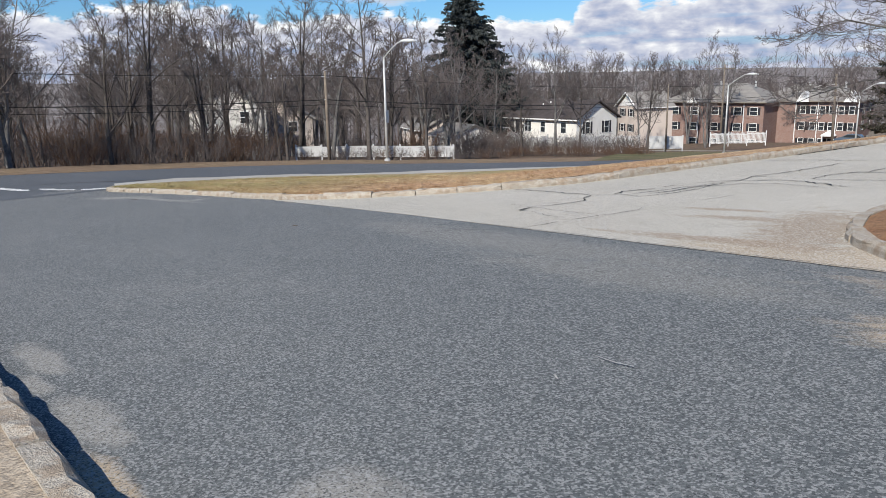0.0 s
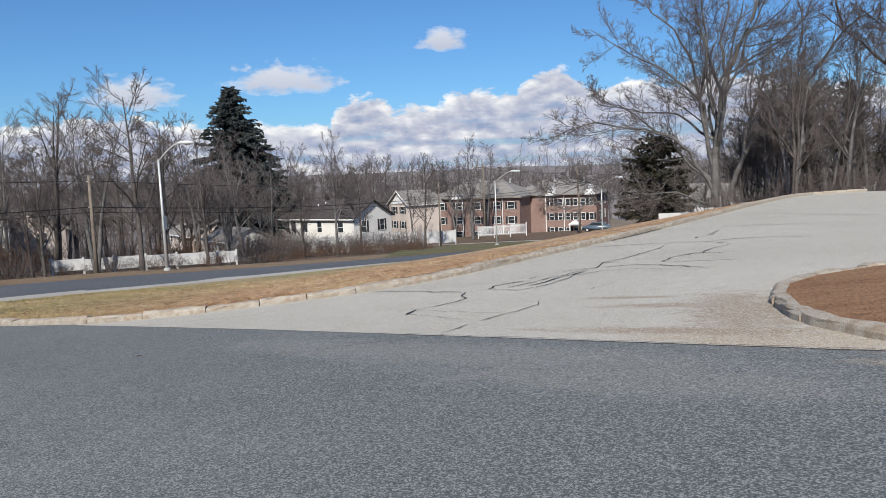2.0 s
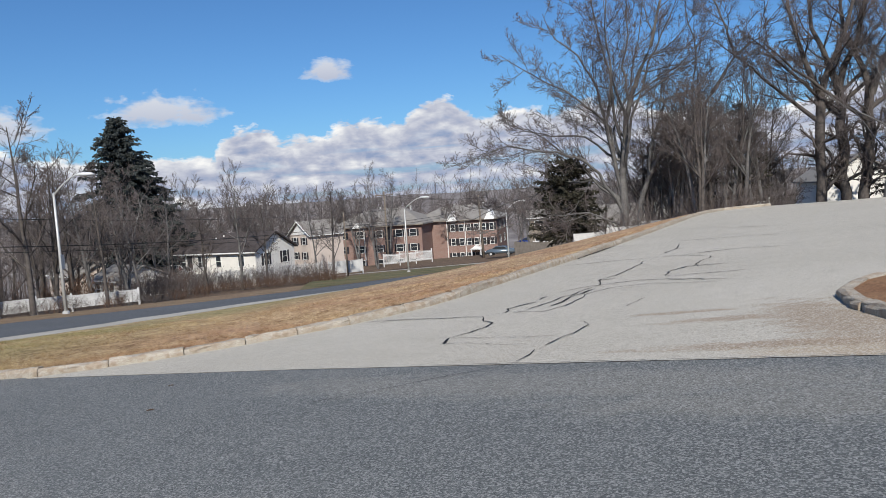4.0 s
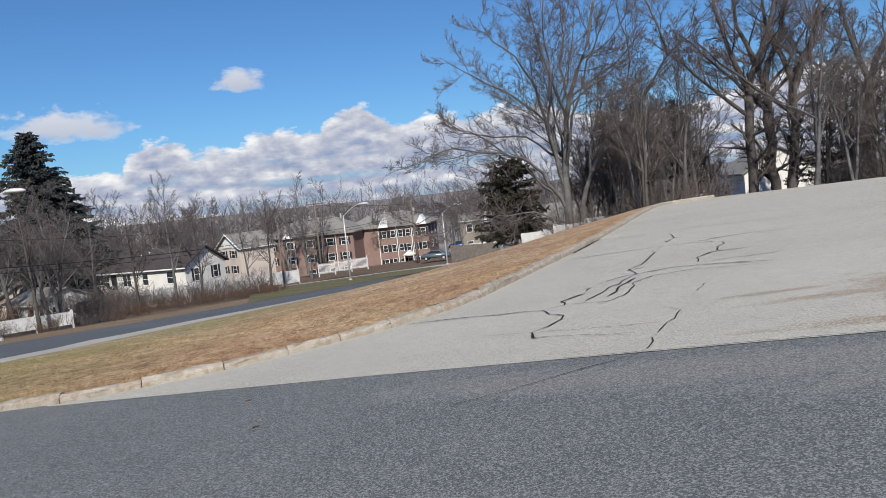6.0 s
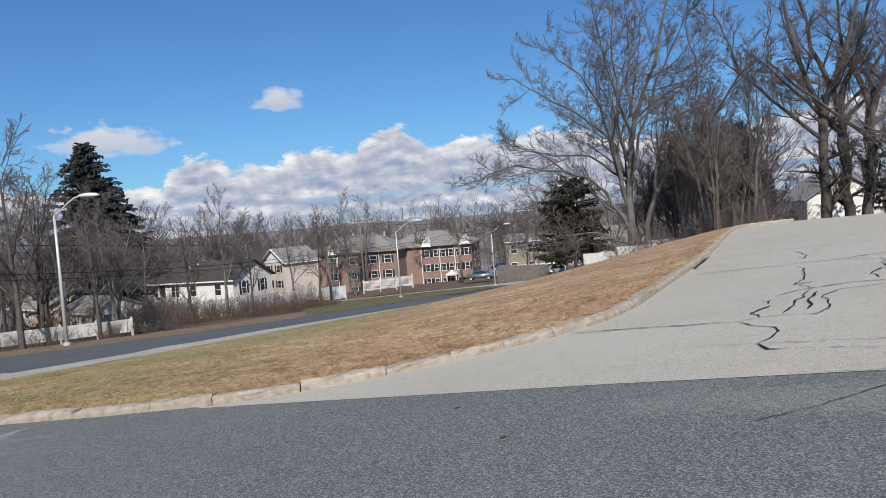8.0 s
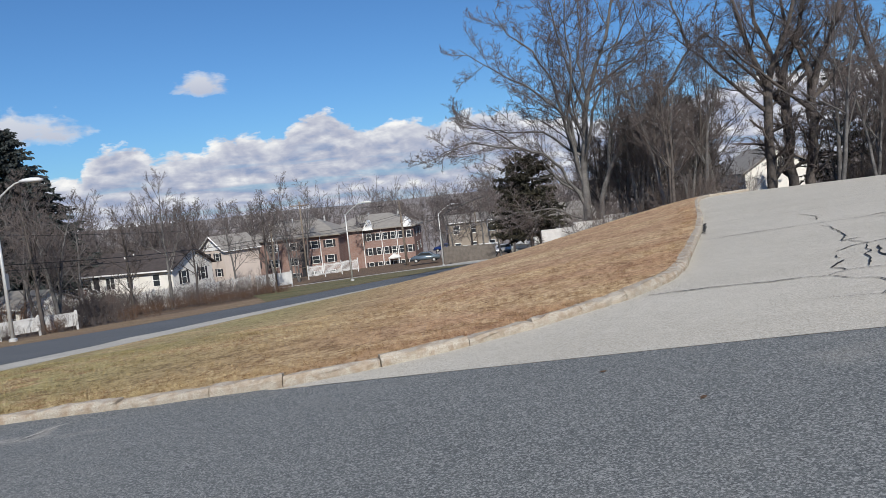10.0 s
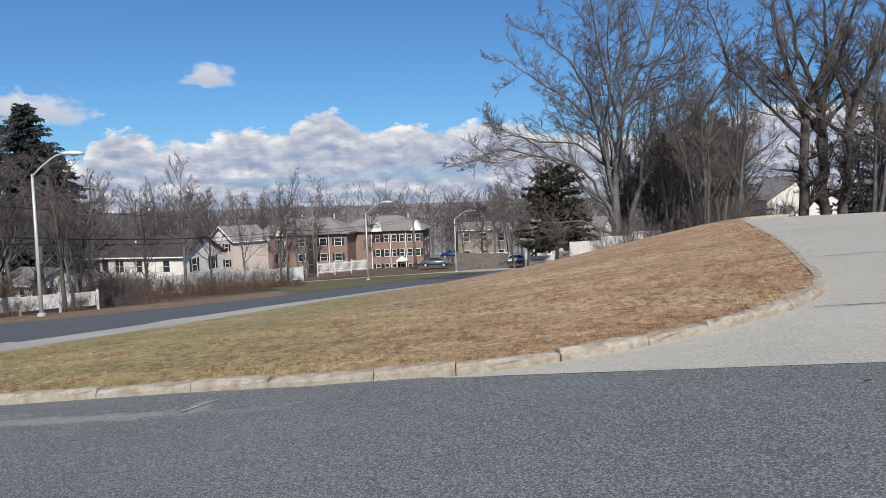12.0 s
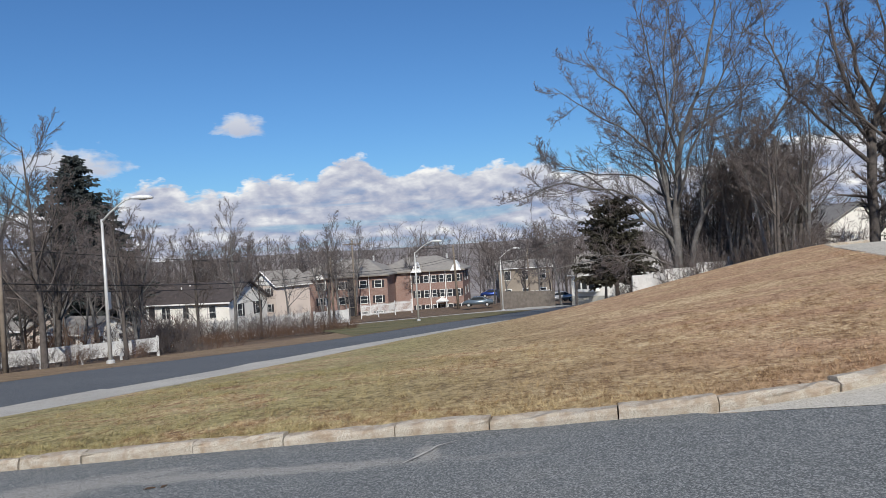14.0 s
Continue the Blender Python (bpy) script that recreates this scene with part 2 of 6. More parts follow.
def ground_cover(name, tones, patch, patch_amount, scale=0.35, fine=(0.5, 0.5)):
    m, n, b = material(name)
    c = coords(n)
    blade = n.noise(n.stretch(c, (1.0, 0.35, 1.0)), 38.0, 3.0, 0.75)
    tuft = n.noise(n.stretch(c, (0.55, 1.2, 1.0)), 2.2, 6.0, 0.65)
    large = n.noise(n.stretch(c, (0.5, 1.0, 1.0)), scale, 5.0, 0.6)
    k = n.math("ADD", n.math("MULTIPLY", tuft, 0.55), n.math("MULTIPLY", large, 0.45))
    col = n.ramp(k, (0.36, tones[0]), (0.48, tones[1]), (0.60, tones[2]))
    col = n.mix(n.ramp(large, (0.44, 0.0), (0.60, patch_amount)), col, patch)
    col = n.mix(n.ramp(blade, (0.30, 0.65), (0.52, 0.0)), col, tuple(v * 0.30 for v in tones[0]))
    col = n.mix(n.ramp(blade, (0.56, 0.0), (0.8, 0.45)), col, tuple(min(1, v * 1.5) for v in tones[2]))
    finish(n, b, col, 0.95, n.math("ADD", blade, n.math("MULTIPLY", tuft, 2.0)), 0.9, 0.03)
    return m




def lawn_material():
    """Dormant grass: straw and russet streaks, still green towards the low west end."""
    m, n, b = material("dormant_grass")
    c = coords(n)
    sep = n.add("ShaderNodeSeparateXYZ", Vector=c)
    blade = n.noise(n.stretch(c, (1.0, 0.4, 1.0)), 34.0, 3.0, 0.75)
    streak = n.noise(n.stretch(c, (0.9, 0.8, 1.0)), 2.4, 8.0, 0.76, 0.3)
    tuft = n.noise(n.stretch(c, (1.0, 0.8, 1.0)), 9.0, 6.0, 0.78)
    large = n.noise(n.stretch(c, (0.4, 1.0, 1.0)), 0.45, 4.0, 0.6)
    k = n.math("ADD", n.math("MULTIPLY", streak, 0.42), n.math("MULTIPLY", tuft, 0.58))
    col = n.ramp(k, (0.42, (0.21, 0.115, 0.055)), (0.465, (0.41, 0.255, 0.13)), (0.51, (0.57, 0.395, 0.22)), (0.56, (0.80, 0.63, 0.39)))
    col = n.mix(n.ramp(n.math("ADD", n.math("MULTIPLY", large, 0.6), n.math("MULTIPLY", streak, 0.4)), (0.46, 0.0), (0.53, 0.8)), col, n.ramp(k, (0.42, (0.20, 0.095, 0.052)), (0.56, (0.60, 0.37, 0.22))))
    west = n.math("MULTIPLY", n.math("SUBTRACT", -2.5, sep.outputs[0]), 0.15, clamp=True)
    green = n.math("MULTIPLY", west, n.ramp(n.math("ADD", n.math("MULTIPLY", streak, 0.5), n.math("MULTIPLY", large, 0.5)), (0.40, 0.0), (0.50, 0.9)))
    col = n.mix(green, col, n.ramp(k, (0.42, (0.13, 0.125, 0.045)), (0.56, (0.46, 0.40, 0.18))))
    col = n.mix(n.ramp(blade, (0.34, 0.6), (0.48, 0.0)), col, (0.10, 0.06, 0.03))
    col = n.mix(n.ramp(blade, (0.56, 0.0), (0.8, 0.45)), col, (0.62, 0.50, 0.32))
    finish(n, b, col, 0.95, n.math("ADD", blade, n.math("ADD", n.math("MULTIPLY", tuft, 2.0), n.math("MULTIPLY", streak, 1.5))), 0.8, 0.04)
    return m


DRY_GRASS = lawn_material()
VERGE_GRASS = ground_cover("dead_verge", ((0.14, 0.10, 0.06), (0.24, 0.17, 0.10), (0.33, 0.25, 0.16)), (0.16, 0.10, 0.065), 0.6)


def woodland_floor():
    """Leaf litter near by; beyond the houses grey-brown tops of leafless woods, haze painted in."""
    m, n, b = material("litter_and_hazy_woods")
    c = coords(n)
    a, f = n.noise(c, 1.6, 6.0, 0.65), n.noise(c, 22.0, 3.0, 0.7)
    near = n.ramp(n.math("ADD", n.math("MULTIPLY", a, 0.6), n.math("MULTIPLY", f, 0.4)), (0.36, (0.06, 0.04, 0.027)), (0.5, (0.125, 0.085, 0.056)), (0.64, (0.21, 0.15, 0.10)))
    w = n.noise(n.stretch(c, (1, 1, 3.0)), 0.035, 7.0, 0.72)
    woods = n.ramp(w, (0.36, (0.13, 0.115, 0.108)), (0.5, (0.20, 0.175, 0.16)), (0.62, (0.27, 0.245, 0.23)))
    # the mix by distance puts haze into the colour of the far woods
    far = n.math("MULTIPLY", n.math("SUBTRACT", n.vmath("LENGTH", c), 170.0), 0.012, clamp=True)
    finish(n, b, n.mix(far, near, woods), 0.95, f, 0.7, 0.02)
    return m


LITTER_HAZY_WOODS = woodland_floor()
GREEN_GRASS = ground_cover("green_lawn", ((0.075, 0.072, 0.028), (0.115, 0.112, 0.046), (0.165, 0.15, 0.07)), (0.19, 0.15, 0.08), 0.6)
BROWN_BED = ground_cover("pine_needle_bed", ((0.16, 0.075, 0.035), (0.26, 0.135, 0.065), (0.36, 0.21, 0.11)), (0.20, 0.10, 0.05), 0.4)
SAND = ground_cover("washed_sand", ((0.30, 0.235, 0.165), (0.38, 0.305, 0.22), (0.45, 0.375, 0.285)), (0.33, 0.25, 0.17), 0.3)
BARK = plain("grey_brown_bark", (0.105, 0.091, 0.082), 0.95, 0, 0.4, 4.0, 0.8, 0.25)
BARK_LIGHT = plain("pale_grey_bark", (0.165, 0.158, 0.152), 0.95, 0, 0.5, 1.2, 0.8, 0.2)
TWIG = plain("twig_bark", (0.145, 0.122, 0.114), 0.95, 0, 0.25, 2.0, 0.2, 0.2)
TWIG_LIGHT = plain("pale_twig", (0.150, 0.126, 0.120), 0.95, 0, 0.25, 2.0, 0.2, 0.15)
BRUSH = plain("russet_brush", (0.15, 0.09, 0.06), 0.95, 0, 0.3, 2.0, 0.1, 0.3)
NEEDLES = plain("dark_needles", (0.040, 0.048, 0.046), 0.8, 0, 0.45, 1.2, 0.1)
CEDAR = plain("winter_cedar", (0.044, 0.041, 0.027), 0.85, 0, 0.45, 1.2, 0.1)
STEEL = plain("galvanised_steel", (0.55, 0.55, 0.53), 0.45, 0.35, 0.12, 3.0, 0.1)
LAMP_CASE = plain("lamp_casing", (0.62, 0.63, 0.63), 0.4, 0.1, 0.08, 5.0, 0.05)
LENS = plain("lamp_lens", (0.45, 0.43, 0.36), 0.2, 0.0, 0.08, 8.0, 0.05)
POLE_WOOD = plain("weathered_pole", (0.20, 0.165, 0.13), 0.9, 0, 0.3, 2.5, 0.5)
CABLE = plain("black_cable", (0.02, 0.02, 0.02), 0.6, 0, 0.1)
VINYL = plain("white_vinyl", (0.56, 0.56, 0.55), 0.45, 0, 0.16, 1.2, 0.05)
FENCE_WOOD = plain("grey_fence_boards", (0.19, 0.165, 0.14), 0.9, 0, 0.25, 2.0, 0.4)
SIGN_BACK = plain("sign_back", (0.50, 0.51, 0.51), 0.5, 0.3, 0.1)
ROAD_PAINT = plain("worn_road_paint", (0.62, 0.62, 0.60), 0.8, 0, 0.35, 9.0, 0.1)
SEAL = plain("crack_filler", (0.018, 0.017, 0.016), 0.75, 0, 0.25, 12.0, 0.2)
WALL_WHITE = plain("white_siding", (0.72, 0.70, 0.65), 0.7, 0, 0.07, 0.6, 0.1)
WALL_CREAM = plain("cream_siding", (0.58, 0.50, 0.44), 0.7, 0, 0.08, 0.6, 0.1)
WALL_TAN = plain("tan_siding", (0.24, 0.205, 0.165), 0.8, 0, 0.12, 0.6, 0.1)
TRIM_WHITE = plain("white_trim", (0.76, 0.76, 0.74), 0.5, 0, 0.06)
ROOF_DARK = plain("dark_shingles", (0.062, 0.052, 0.05), 0.9, 0, 0.25, 1.5, 0.6)
ROOF_GREY = plain("grey_shingles", (0.24, 0.225, 0.205), 0.9, 0, 0.14, 1.2, 0.5)
SHUTTER_AND_SHADE = plain("dark_shutter_and_shade", (0.022, 0.022, 0.026), 0.6, 0, 0.1)
DOOR_RED = plain("red_paint", (0.22, 0.035, 0.03), 0.5, 0, 0.1)
RUBBER = plain("tyre_rubber", (0.02, 0.02, 0.02), 0.8)


def brickwork():
    m, n, b = material("red_brick")
    c = coords(n)
    sep = n.add("ShaderNodeSeparateXYZ", Vector=c)
    u = n.math("ADD", sep.outputs[0], sep.outputs[1])
    v = n.add("ShaderNodeCombineXYZ", X=u, Y=sep.outputs[2], Z=0.0).outputs[0]
    t = n.add("ShaderNodeTexBrick", Vector=v, Scale=1.0, Color1=(0.205, 0.127, 0.105, 1), Color2=(0.270, 0.175, 0.148, 1), Mortar=(0.30, 0.26, 0.23, 1))
    n.put(t, "Mortar Size", 0.006)
    n.put(t, "Brick Width", 0.215)
    n.put(t, "Row Height", 0.075)
    a = n.noise(c, 0.7, 5.0, 0.6)
    col = n.mix(n.ramp(a, (0.4, 0.0), (0.7, 0.3)), t.outputs[0], (0.19, 0.085, 0.06))
    finish(n, b, col, 0.9, t.outputs[1], 0.3, 0.004)
    return m


BRICK = brickwork()


def pane_material():
    m, n, b = material("window_glass")
    finish(n, b, (0.03, 0.035, 0.04), 0.06)
    b.inputs["Specular IOR Level"].default_value = 0.6
    return m


GLASS = pane_material()


def car_paint(name, color):
    m, n, b = material(name)
    finish(n, b, color, 0.25)
    b.inputs["Metallic"].default_value = 0.5
    b.inputs["Coat Weight"].default_value = 0.6
    return m

# ---- shape helpers ----


def mesh_object(name, bm, mat, parent=None, smooth=False):
    me = bpy.data.meshes.new(name)
    if smooth:
        for f in bm.faces:
            f.smooth = True
    bm.to_mesh(me)
    bm.free()
    if mat:
        me.materials.append(mat)
    ob = new(name, me)
    if parent is not None:
        ob.parent = parent
    return ob


def part(name, bm, mat, parent, label="", smooth=False):
    """One mesh under a thing or a part."""
    ob = mesh_object(name, bm, mat, parent, smooth)
    return tagged(ob, label) if label else ob


def raw_mesh(name, verts, faces, mat, smooth=False):
    me = bpy.data.meshes.new(name)
    me.from_pydata(verts, [], faces)
    if mat:
        me.materials.append(mat)
    if smooth:
        me.polygons.foreach_set("use_smooth", [True] * len(me.polygons))
    return me


def thing(name, m, label, category, group="", kind=""):
    ob = new(name)
    ob.empty_display_size = 0.3
    ob.matrix_basis = m
    return tagged(ob, label, category, group, kind)


def box(bm, x0, x1, y0, y1, z0, z1, bevel=0.0):
    r = bmesh.ops.create_cube(bm, size=1.0, matrix=Matrix.Translation(((x0 + x1) / 2, (y0 + y1) / 2, (z0 + z1) / 2))
                              @ Matrix.Diagonal((abs(x1 - x0), abs(y1 - y0), abs(z1 - z0), 1)))
    if bevel:
        edges = {e for v in r["verts"] for e in v.link_edges}
        bmesh.ops.bevel(bm, geom=list(edges), offset=bevel, segments=1, affect="EDGES")
    return r["verts"]


def boxed(*a, **k):
    bm = bmesh.new()
    box(bm, *a, **k)
    return bm


def prism(bm, profile, y0, y1):
    """A profile in x and z, drawn out along y."""
    a = [bm.verts.new((x, y0, z)) for x, z in profile]
    b = [bm.verts.new((x, y1, z)) for x, z in profile]
    bm.faces.new(a)
    bm.faces.new(list(reversed(b)))
    k = len(a)
    for i in range(k):
        j = (i + 1) % k
        bm.faces.new((a[j], a[i], b[i], b[j]))
    bmesh.ops.recalc_face_normals(bm, faces=bm.faces)


def tube(bm, pts, radii, sides=8, cap=True):
    """A round bar along points."""
    pts = [Vector(p) for p in pts]
    rings = []
    for i, p in enumerate(pts):
        d = (pts[min(i + 1, len(pts) - 1)] - pts[max(i - 1, 0)]).normalized()
        a = d.orthogonal().normalized() if abs(d.z) < 0.99 else Vector((1, 0, 0))
        if abs(d.z) < 0.99:
            a = d.cross(Vector((0, 0, 1))).normalized()
        b = d.cross(a)
        r = radii[i] if isinstance(radii, (list, tuple)) else radii
        rings.append([bm.verts.new(p + (a * math.cos(k * math.tau / sides) + b * math.sin(k * math.tau / sides)) * r) for k in range(sides)])
    for r0, r1 in zip(rings, rings[1:]):
        for k in range(sides):
            bm.faces.new((r0[k], r0[(k + 1) % sides], r1[(k + 1) % sides], r1[k]))
    if cap:
        bm.faces.new(rings[0])
        bm.faces.new(rings[-1])
    bmesh.ops.recalc_face_normals(bm, faces=bm.faces)


# ---- the lie of the land ----
KERB_S = [(-14.3, 0.35), (-14.1, -0.35), (-13.2, -0.72), (-11.7, -0.85), (-9.56, -1.08), (-7.4, -1.38), (-5.84, -1.68),
          (-4.4, -1.88), (-3.3, -1.80), (-2.4, -1.50), (-1.3, -0.95), (-0.4, -0.3), (0.0, 0.0)]
KERB_E = [(0.0, 0.0), (0.55, 0.62), (1.0, 1.25), (1.42, 2.15), (2.35, 4.75), (3.65, 8.4), (5.2, 13.2), (6.9, 18.9), (8.5, 24.2), (9.9, 28.2), (11.2, 31.0), (14.0, 32.6)]
SEAM = [(-4.3, -1.98), (0.4, -3.35), (6.75, -5.42), (16.0, -8.2)]
KERB_NEAR = [(16.0, -13.2), (5.0, -10.67), (3.2, -10.26), (1.5, -9.92), (-0.5, -9.3), (-3.0, -8.5), (-6.0, -7.45), (-10.0, -6.0), (-16.0, -4.5), (-20.5, -4.8)]
STREET_NEAR = [(-21.2, -3.0), (-18.6, 1.0), (-17.5, 6.0), (-16.4, 10.2), (-15.0, 14.5), (-12.9, 21.2), (-10.2, 29.0), (-7.3, 37.5), (-3.4, 46.0), (1.0, 56.0), (8.0, 66.0), (22.0, 78.0)]
WALK_NEAR = [(-15.9, 1.0), (-15.7, 5.0), (-14.8, 8.2), (-13.7, 12.4), (-11.9, 18.2), (-9.6, 26.0), (-6.6, 34.0), (-2.6, 43.5), (2.0, 54.0), (9.0, 64.5), (22.8, 76.6)]
STREET_FAR = [(-24.6, -14.0), (-24.3, 0.7), (-24.4, 6.0), (-24.1, 12.0), (-22.3, 18.4), (-20.2, 21.0), (-18.2, 24.2), (-14.8, 31.7), (-11.5, 42.8), (-7.6, 53.5), (-2.2, 69.0), (3.6, 79.0), (16.0, 92.0)]

UPPER = [(-14.3, -200.0)] + KERB_S + KERB_E[1:] + [(30.0, 30.0), (70.0, 26.0), (70.0, -200.0)]
LOWER = [(-21.2, -200.0)] + STREET_NEAR[:-1] + [(30.0, 74.0), (90.0, 90.0), (3000.0, 90.0), (3000.0, 3000.0), (-3000.0, 3000.0), (-3000.0, -200.0)]


def seg_dist(x, y, a, b):
    dx, dy = b[0] - a[0], b[1] - a[1]
    k = max(0.0, min(1.0, ((x - a[0]) * dx + (y - a[1]) * dy) / (dx * dx + dy * dy)))
    return math.hypot(x - a[0] - k * dx, y - a[1] - k * dy)


def inside(x, y, poly):
    r = False
    for (x0, y0), (x1, y1) in zip(poly, poly[1:] + poly[:1]):
        if (y0 > y) != (y1 > y) and x < (x1 - x0) * (y - y0) / (y1 - y0) + x0:
            r = not r
    return r


def poly_dist(x, y, poly):
    if inside(x, y, poly):
        return 0.0
    return min(seg_dist(x, y, a, b) for a, b in zip(poly, poly[1:] + poly[:1]))


def line_dist(x, y, line):
    return min(seg_dist(x, y, a, b) for a, b in zip(line, line[1:]))


def upper(x, y):
    bend = 0.05 * max(0.0, min(x, 40.0) - 9.5) * max(0.0, min(1.0, (y - 4.0) / 22.0))
    return -0.03 + 0.072 * max(-40.0, min(x, 40.0)) - 0.02 * max(-60.0, min(y, 60.0)) - bend


def lower(x, y):
    base = -0.9025 + 0.0165 * max(-150.0, min(x, 60.0)) - 0.0715 * max(-30.0, min(y, 85.0))
    if y > 85:
        base -= 0.02 * min(y - 85.0, 160.0)
    off = line_dist(x, y, STREET_FAR) if not inside(x, y, STREET_POLY) and x < 10 else 0.0
    return base - 0.02 * min(max(off - 6.0, 0.0), 60.0)


STREET_POLY = STREET_FAR + list(reversed(STREET_NEAR)) + [(-21.2, -14.0)]


def land(x, y):
    """Height of the bare ground."""
    du, dl = poly_dist(x, y, UPPER), poly_dist(x, y, LOWER)
    if du == 0.0:
        return upper(x, y)
    if dl == 0.0:
        return lower(x, y)
    w = dl / (du + dl)
    w = w * w * (3 - 2 * w) * 0.5 + w * 0.5
    return upper(x, y) * w + lower(x, y) * (1 - w)


def sheet(name, outline, height, mat, step=1.5, label="", category="", parent=None, kind="structure", skirt=0.0):
    """A surface over an outline, cut into cells so that it follows the land."""
    bm = bmesh.new()
    bm.faces.new([bm.verts.new((x, y, 0)) for x, y in outline])
    bmesh.ops.triangulate(bm, faces=bm.faces[:])
    xs, ys = [p[0] for p in outline], [p[1] for p in outline]
    for lo, hi, axis in ((min(xs), max(xs), 0), (min(ys), max(ys), 1)):
        k = math.ceil(lo / step)
        while k * step < hi:
            co, no = [0, 0, 0], [0, 0, 0]
            co[axis], no[axis] = k * step, 1
            bmesh.ops.bisect_plane(bm, geom=bm.verts[:] + bm.edges[:] + bm.faces[:], plane_co=co, plane_no=no, dist=1e-5)
            k += 1
    bmesh.ops.remove_doubles(bm, verts=bm.verts, dist=1e-4)
    for v in bm.verts:
        v.co.z = height(v.co.x, v.co.y)
    bmesh.ops.recalc_face_normals(bm, faces=bm.faces)
    if sum(f.normal.z for f in bm.faces) < 0:
        bmesh.ops.reverse_faces(bm, faces=bm.faces)
    if skirt:
        edges = [e for e in bm.edges if e.is_boundary]
        r = bmesh.ops.extrude_edge_only(bm, edges=edges)
        for v in r["geom"]:
            if isinstance(v, bmesh.types.BMVert):
                v.co.z -= skirt
        bmesh.ops.recalc_face_normals(bm, faces=bm.faces)
    ob = mesh_object(name, bm, mat, parent, smooth=False)
    return tagged(ob, label, category, "", kind)


def build_ground():
    def axis(lo, hi, step, far):
        inner = list(np.arange(lo, hi + 0.01, step))
        out, s, v = [], step, hi
        while v < far:
            s *= 1.35
            v += s
            out.append(v)
        outl, s, v = [], step, lo
        while v > -far:
            s *= 1.35
            v -= s
            outl.append(v)
        return outl[::-1] + inner + out
    xs, ys = axis(-70, 44, 3.0, 3000), axis(-20, 104, 3.0, 3000)
    verts, faces = [], []
    for y in ys:
        for x in xs:
            far = math.hypot(x + 5, y + 10)
            z = land(x, y) - 0.30
            k = min(1.0, max(0.0, (far - 125) / 200))
            hills = -32 + 0.030 * max(0.0, min(far, 1700.0) - 420) + 14 * noise.noise((x * 0.0021, y * 0.0021, 3.0)) * min(1.0, far / 900)
            z = z * (1 - k) + hills * k if y > -40 else z
            verts.append((x, y, z))
    w = len(xs)
    for j in range(len(ys) - 1):
        for i in range(w - 1):
            faces.append((j * w + i, j * w + i + 1, (j + 1) * w + i + 1, (j + 1) * w + i))
    ob = new("ground", raw_mesh("ground", verts, faces, LITTER_HAZY_WOODS, True))
    tagged(ob, "brown leaf litter and bare earth, far off grey-brown woods with painted haze", "ground", "", "structure")


build_ground()


def offset(line, d):
    """The line moved sideways by d, to the left of its way."""
    out = []
    for i, p in enumerate(line):
        a, b = line[max(i - 1, 0)], line[min(i + 1, len(line) - 1)]
        dx, dy = b[0] - a[0], b[1] - a[1]
        k = math.hypot(dx, dy)
        out.append((p[0] - dy / k * d, p[1] + dx / k * d))
    return out


# driveway, car park and street
seam_s = [p for p in KERB_S if p[0] <= -4.4]
drive_outline = [(-19.5, -2.2), (-17.0, 0.6), (-15.0, 0.8)] + seam_s + SEAM + [(16.0, -13.2)] + KERB_NEAR[1:] 
ROAD = sheet("road", drive_outline, lambda x, y: land(x, y), ASPHALT_DARK, 1.5, "worn dark grey asphalt driveway with speckled stones", "road")
lot_outline = list(reversed(SEAM)) + [p for p in KERB_S if p[0] > -4.4] + KERB_E[1:] + [(24.0, 31.5), (42.0, 30.0), (42.0, -16.0), (16.0, -13.2)]
CAR_PARK = sheet("car_park", lot_outline, lambda x, y: land(x, y) + 0.004, ASPHALT_LIGHT, 1.5, "sun-bleached pale grey asphalt car park with sealed cracks", "car park")
street_outline = STREET_NEAR + list(reversed(STREET_FAR)) + [(-24.8, -30.0), (-21.2, -30.0)]
STREET = sheet("street", street_outline, lambda x, y: land(x, y) + 0.012, ASPHALT_STREET, 2.0, "smooth blue-grey asphalt street curving downhill", "street")
mouth = [(-21.2, -3.0), (-18.6, 1.0), (-17.7, 5.0), (-15.8, 3.0), (-15.9, 1.0), (-14.6, 0.5), (-14.3, -0.3), (-15.0, -4.4), (-20.5, -4.8)]
sheet("street_mouth", mouth, lambda x, y: land(x, y) + 0.006, ASPHALT_STREET, 1.5, "grey asphalt junction where the driveway meets the street", "street")
walk_outline = WALK_NEAR + list(reversed([p for p in STREET_NEAR if p[1] >= 6.0])) + [(-17.9, 4.5), (-17.0, 1.5)]
sheet("pavement", walk_outline, lambda x, y: land(x, y) + 0.05, CONCRETE, 2.0, "pale weathered concrete pavement strip along the street", "pavement", skirt=0.25)


def island_height(x, y):
    k = min(line_dist(x, y, KERB_S), line_dist(x, y, KERB_E))
    s = line_dist(x, y, WALK_NEAR)
    rise = min(1.0, s / 2.5)
    swell = 0.06 * min(1.0, k / 5.0) * min(1.0, s / 5.0)
    lip = 0.055 * max(0.0, 1.0 - line_dist(x, y, KERB_E[1:]) / 1.6)
    return land(x, y) + 0.04 + 0.055 * rise + lip + swell + 0.03 * noise.noise((x * 0.6, y * 0.6, 0.0)) * min(1.0, k)


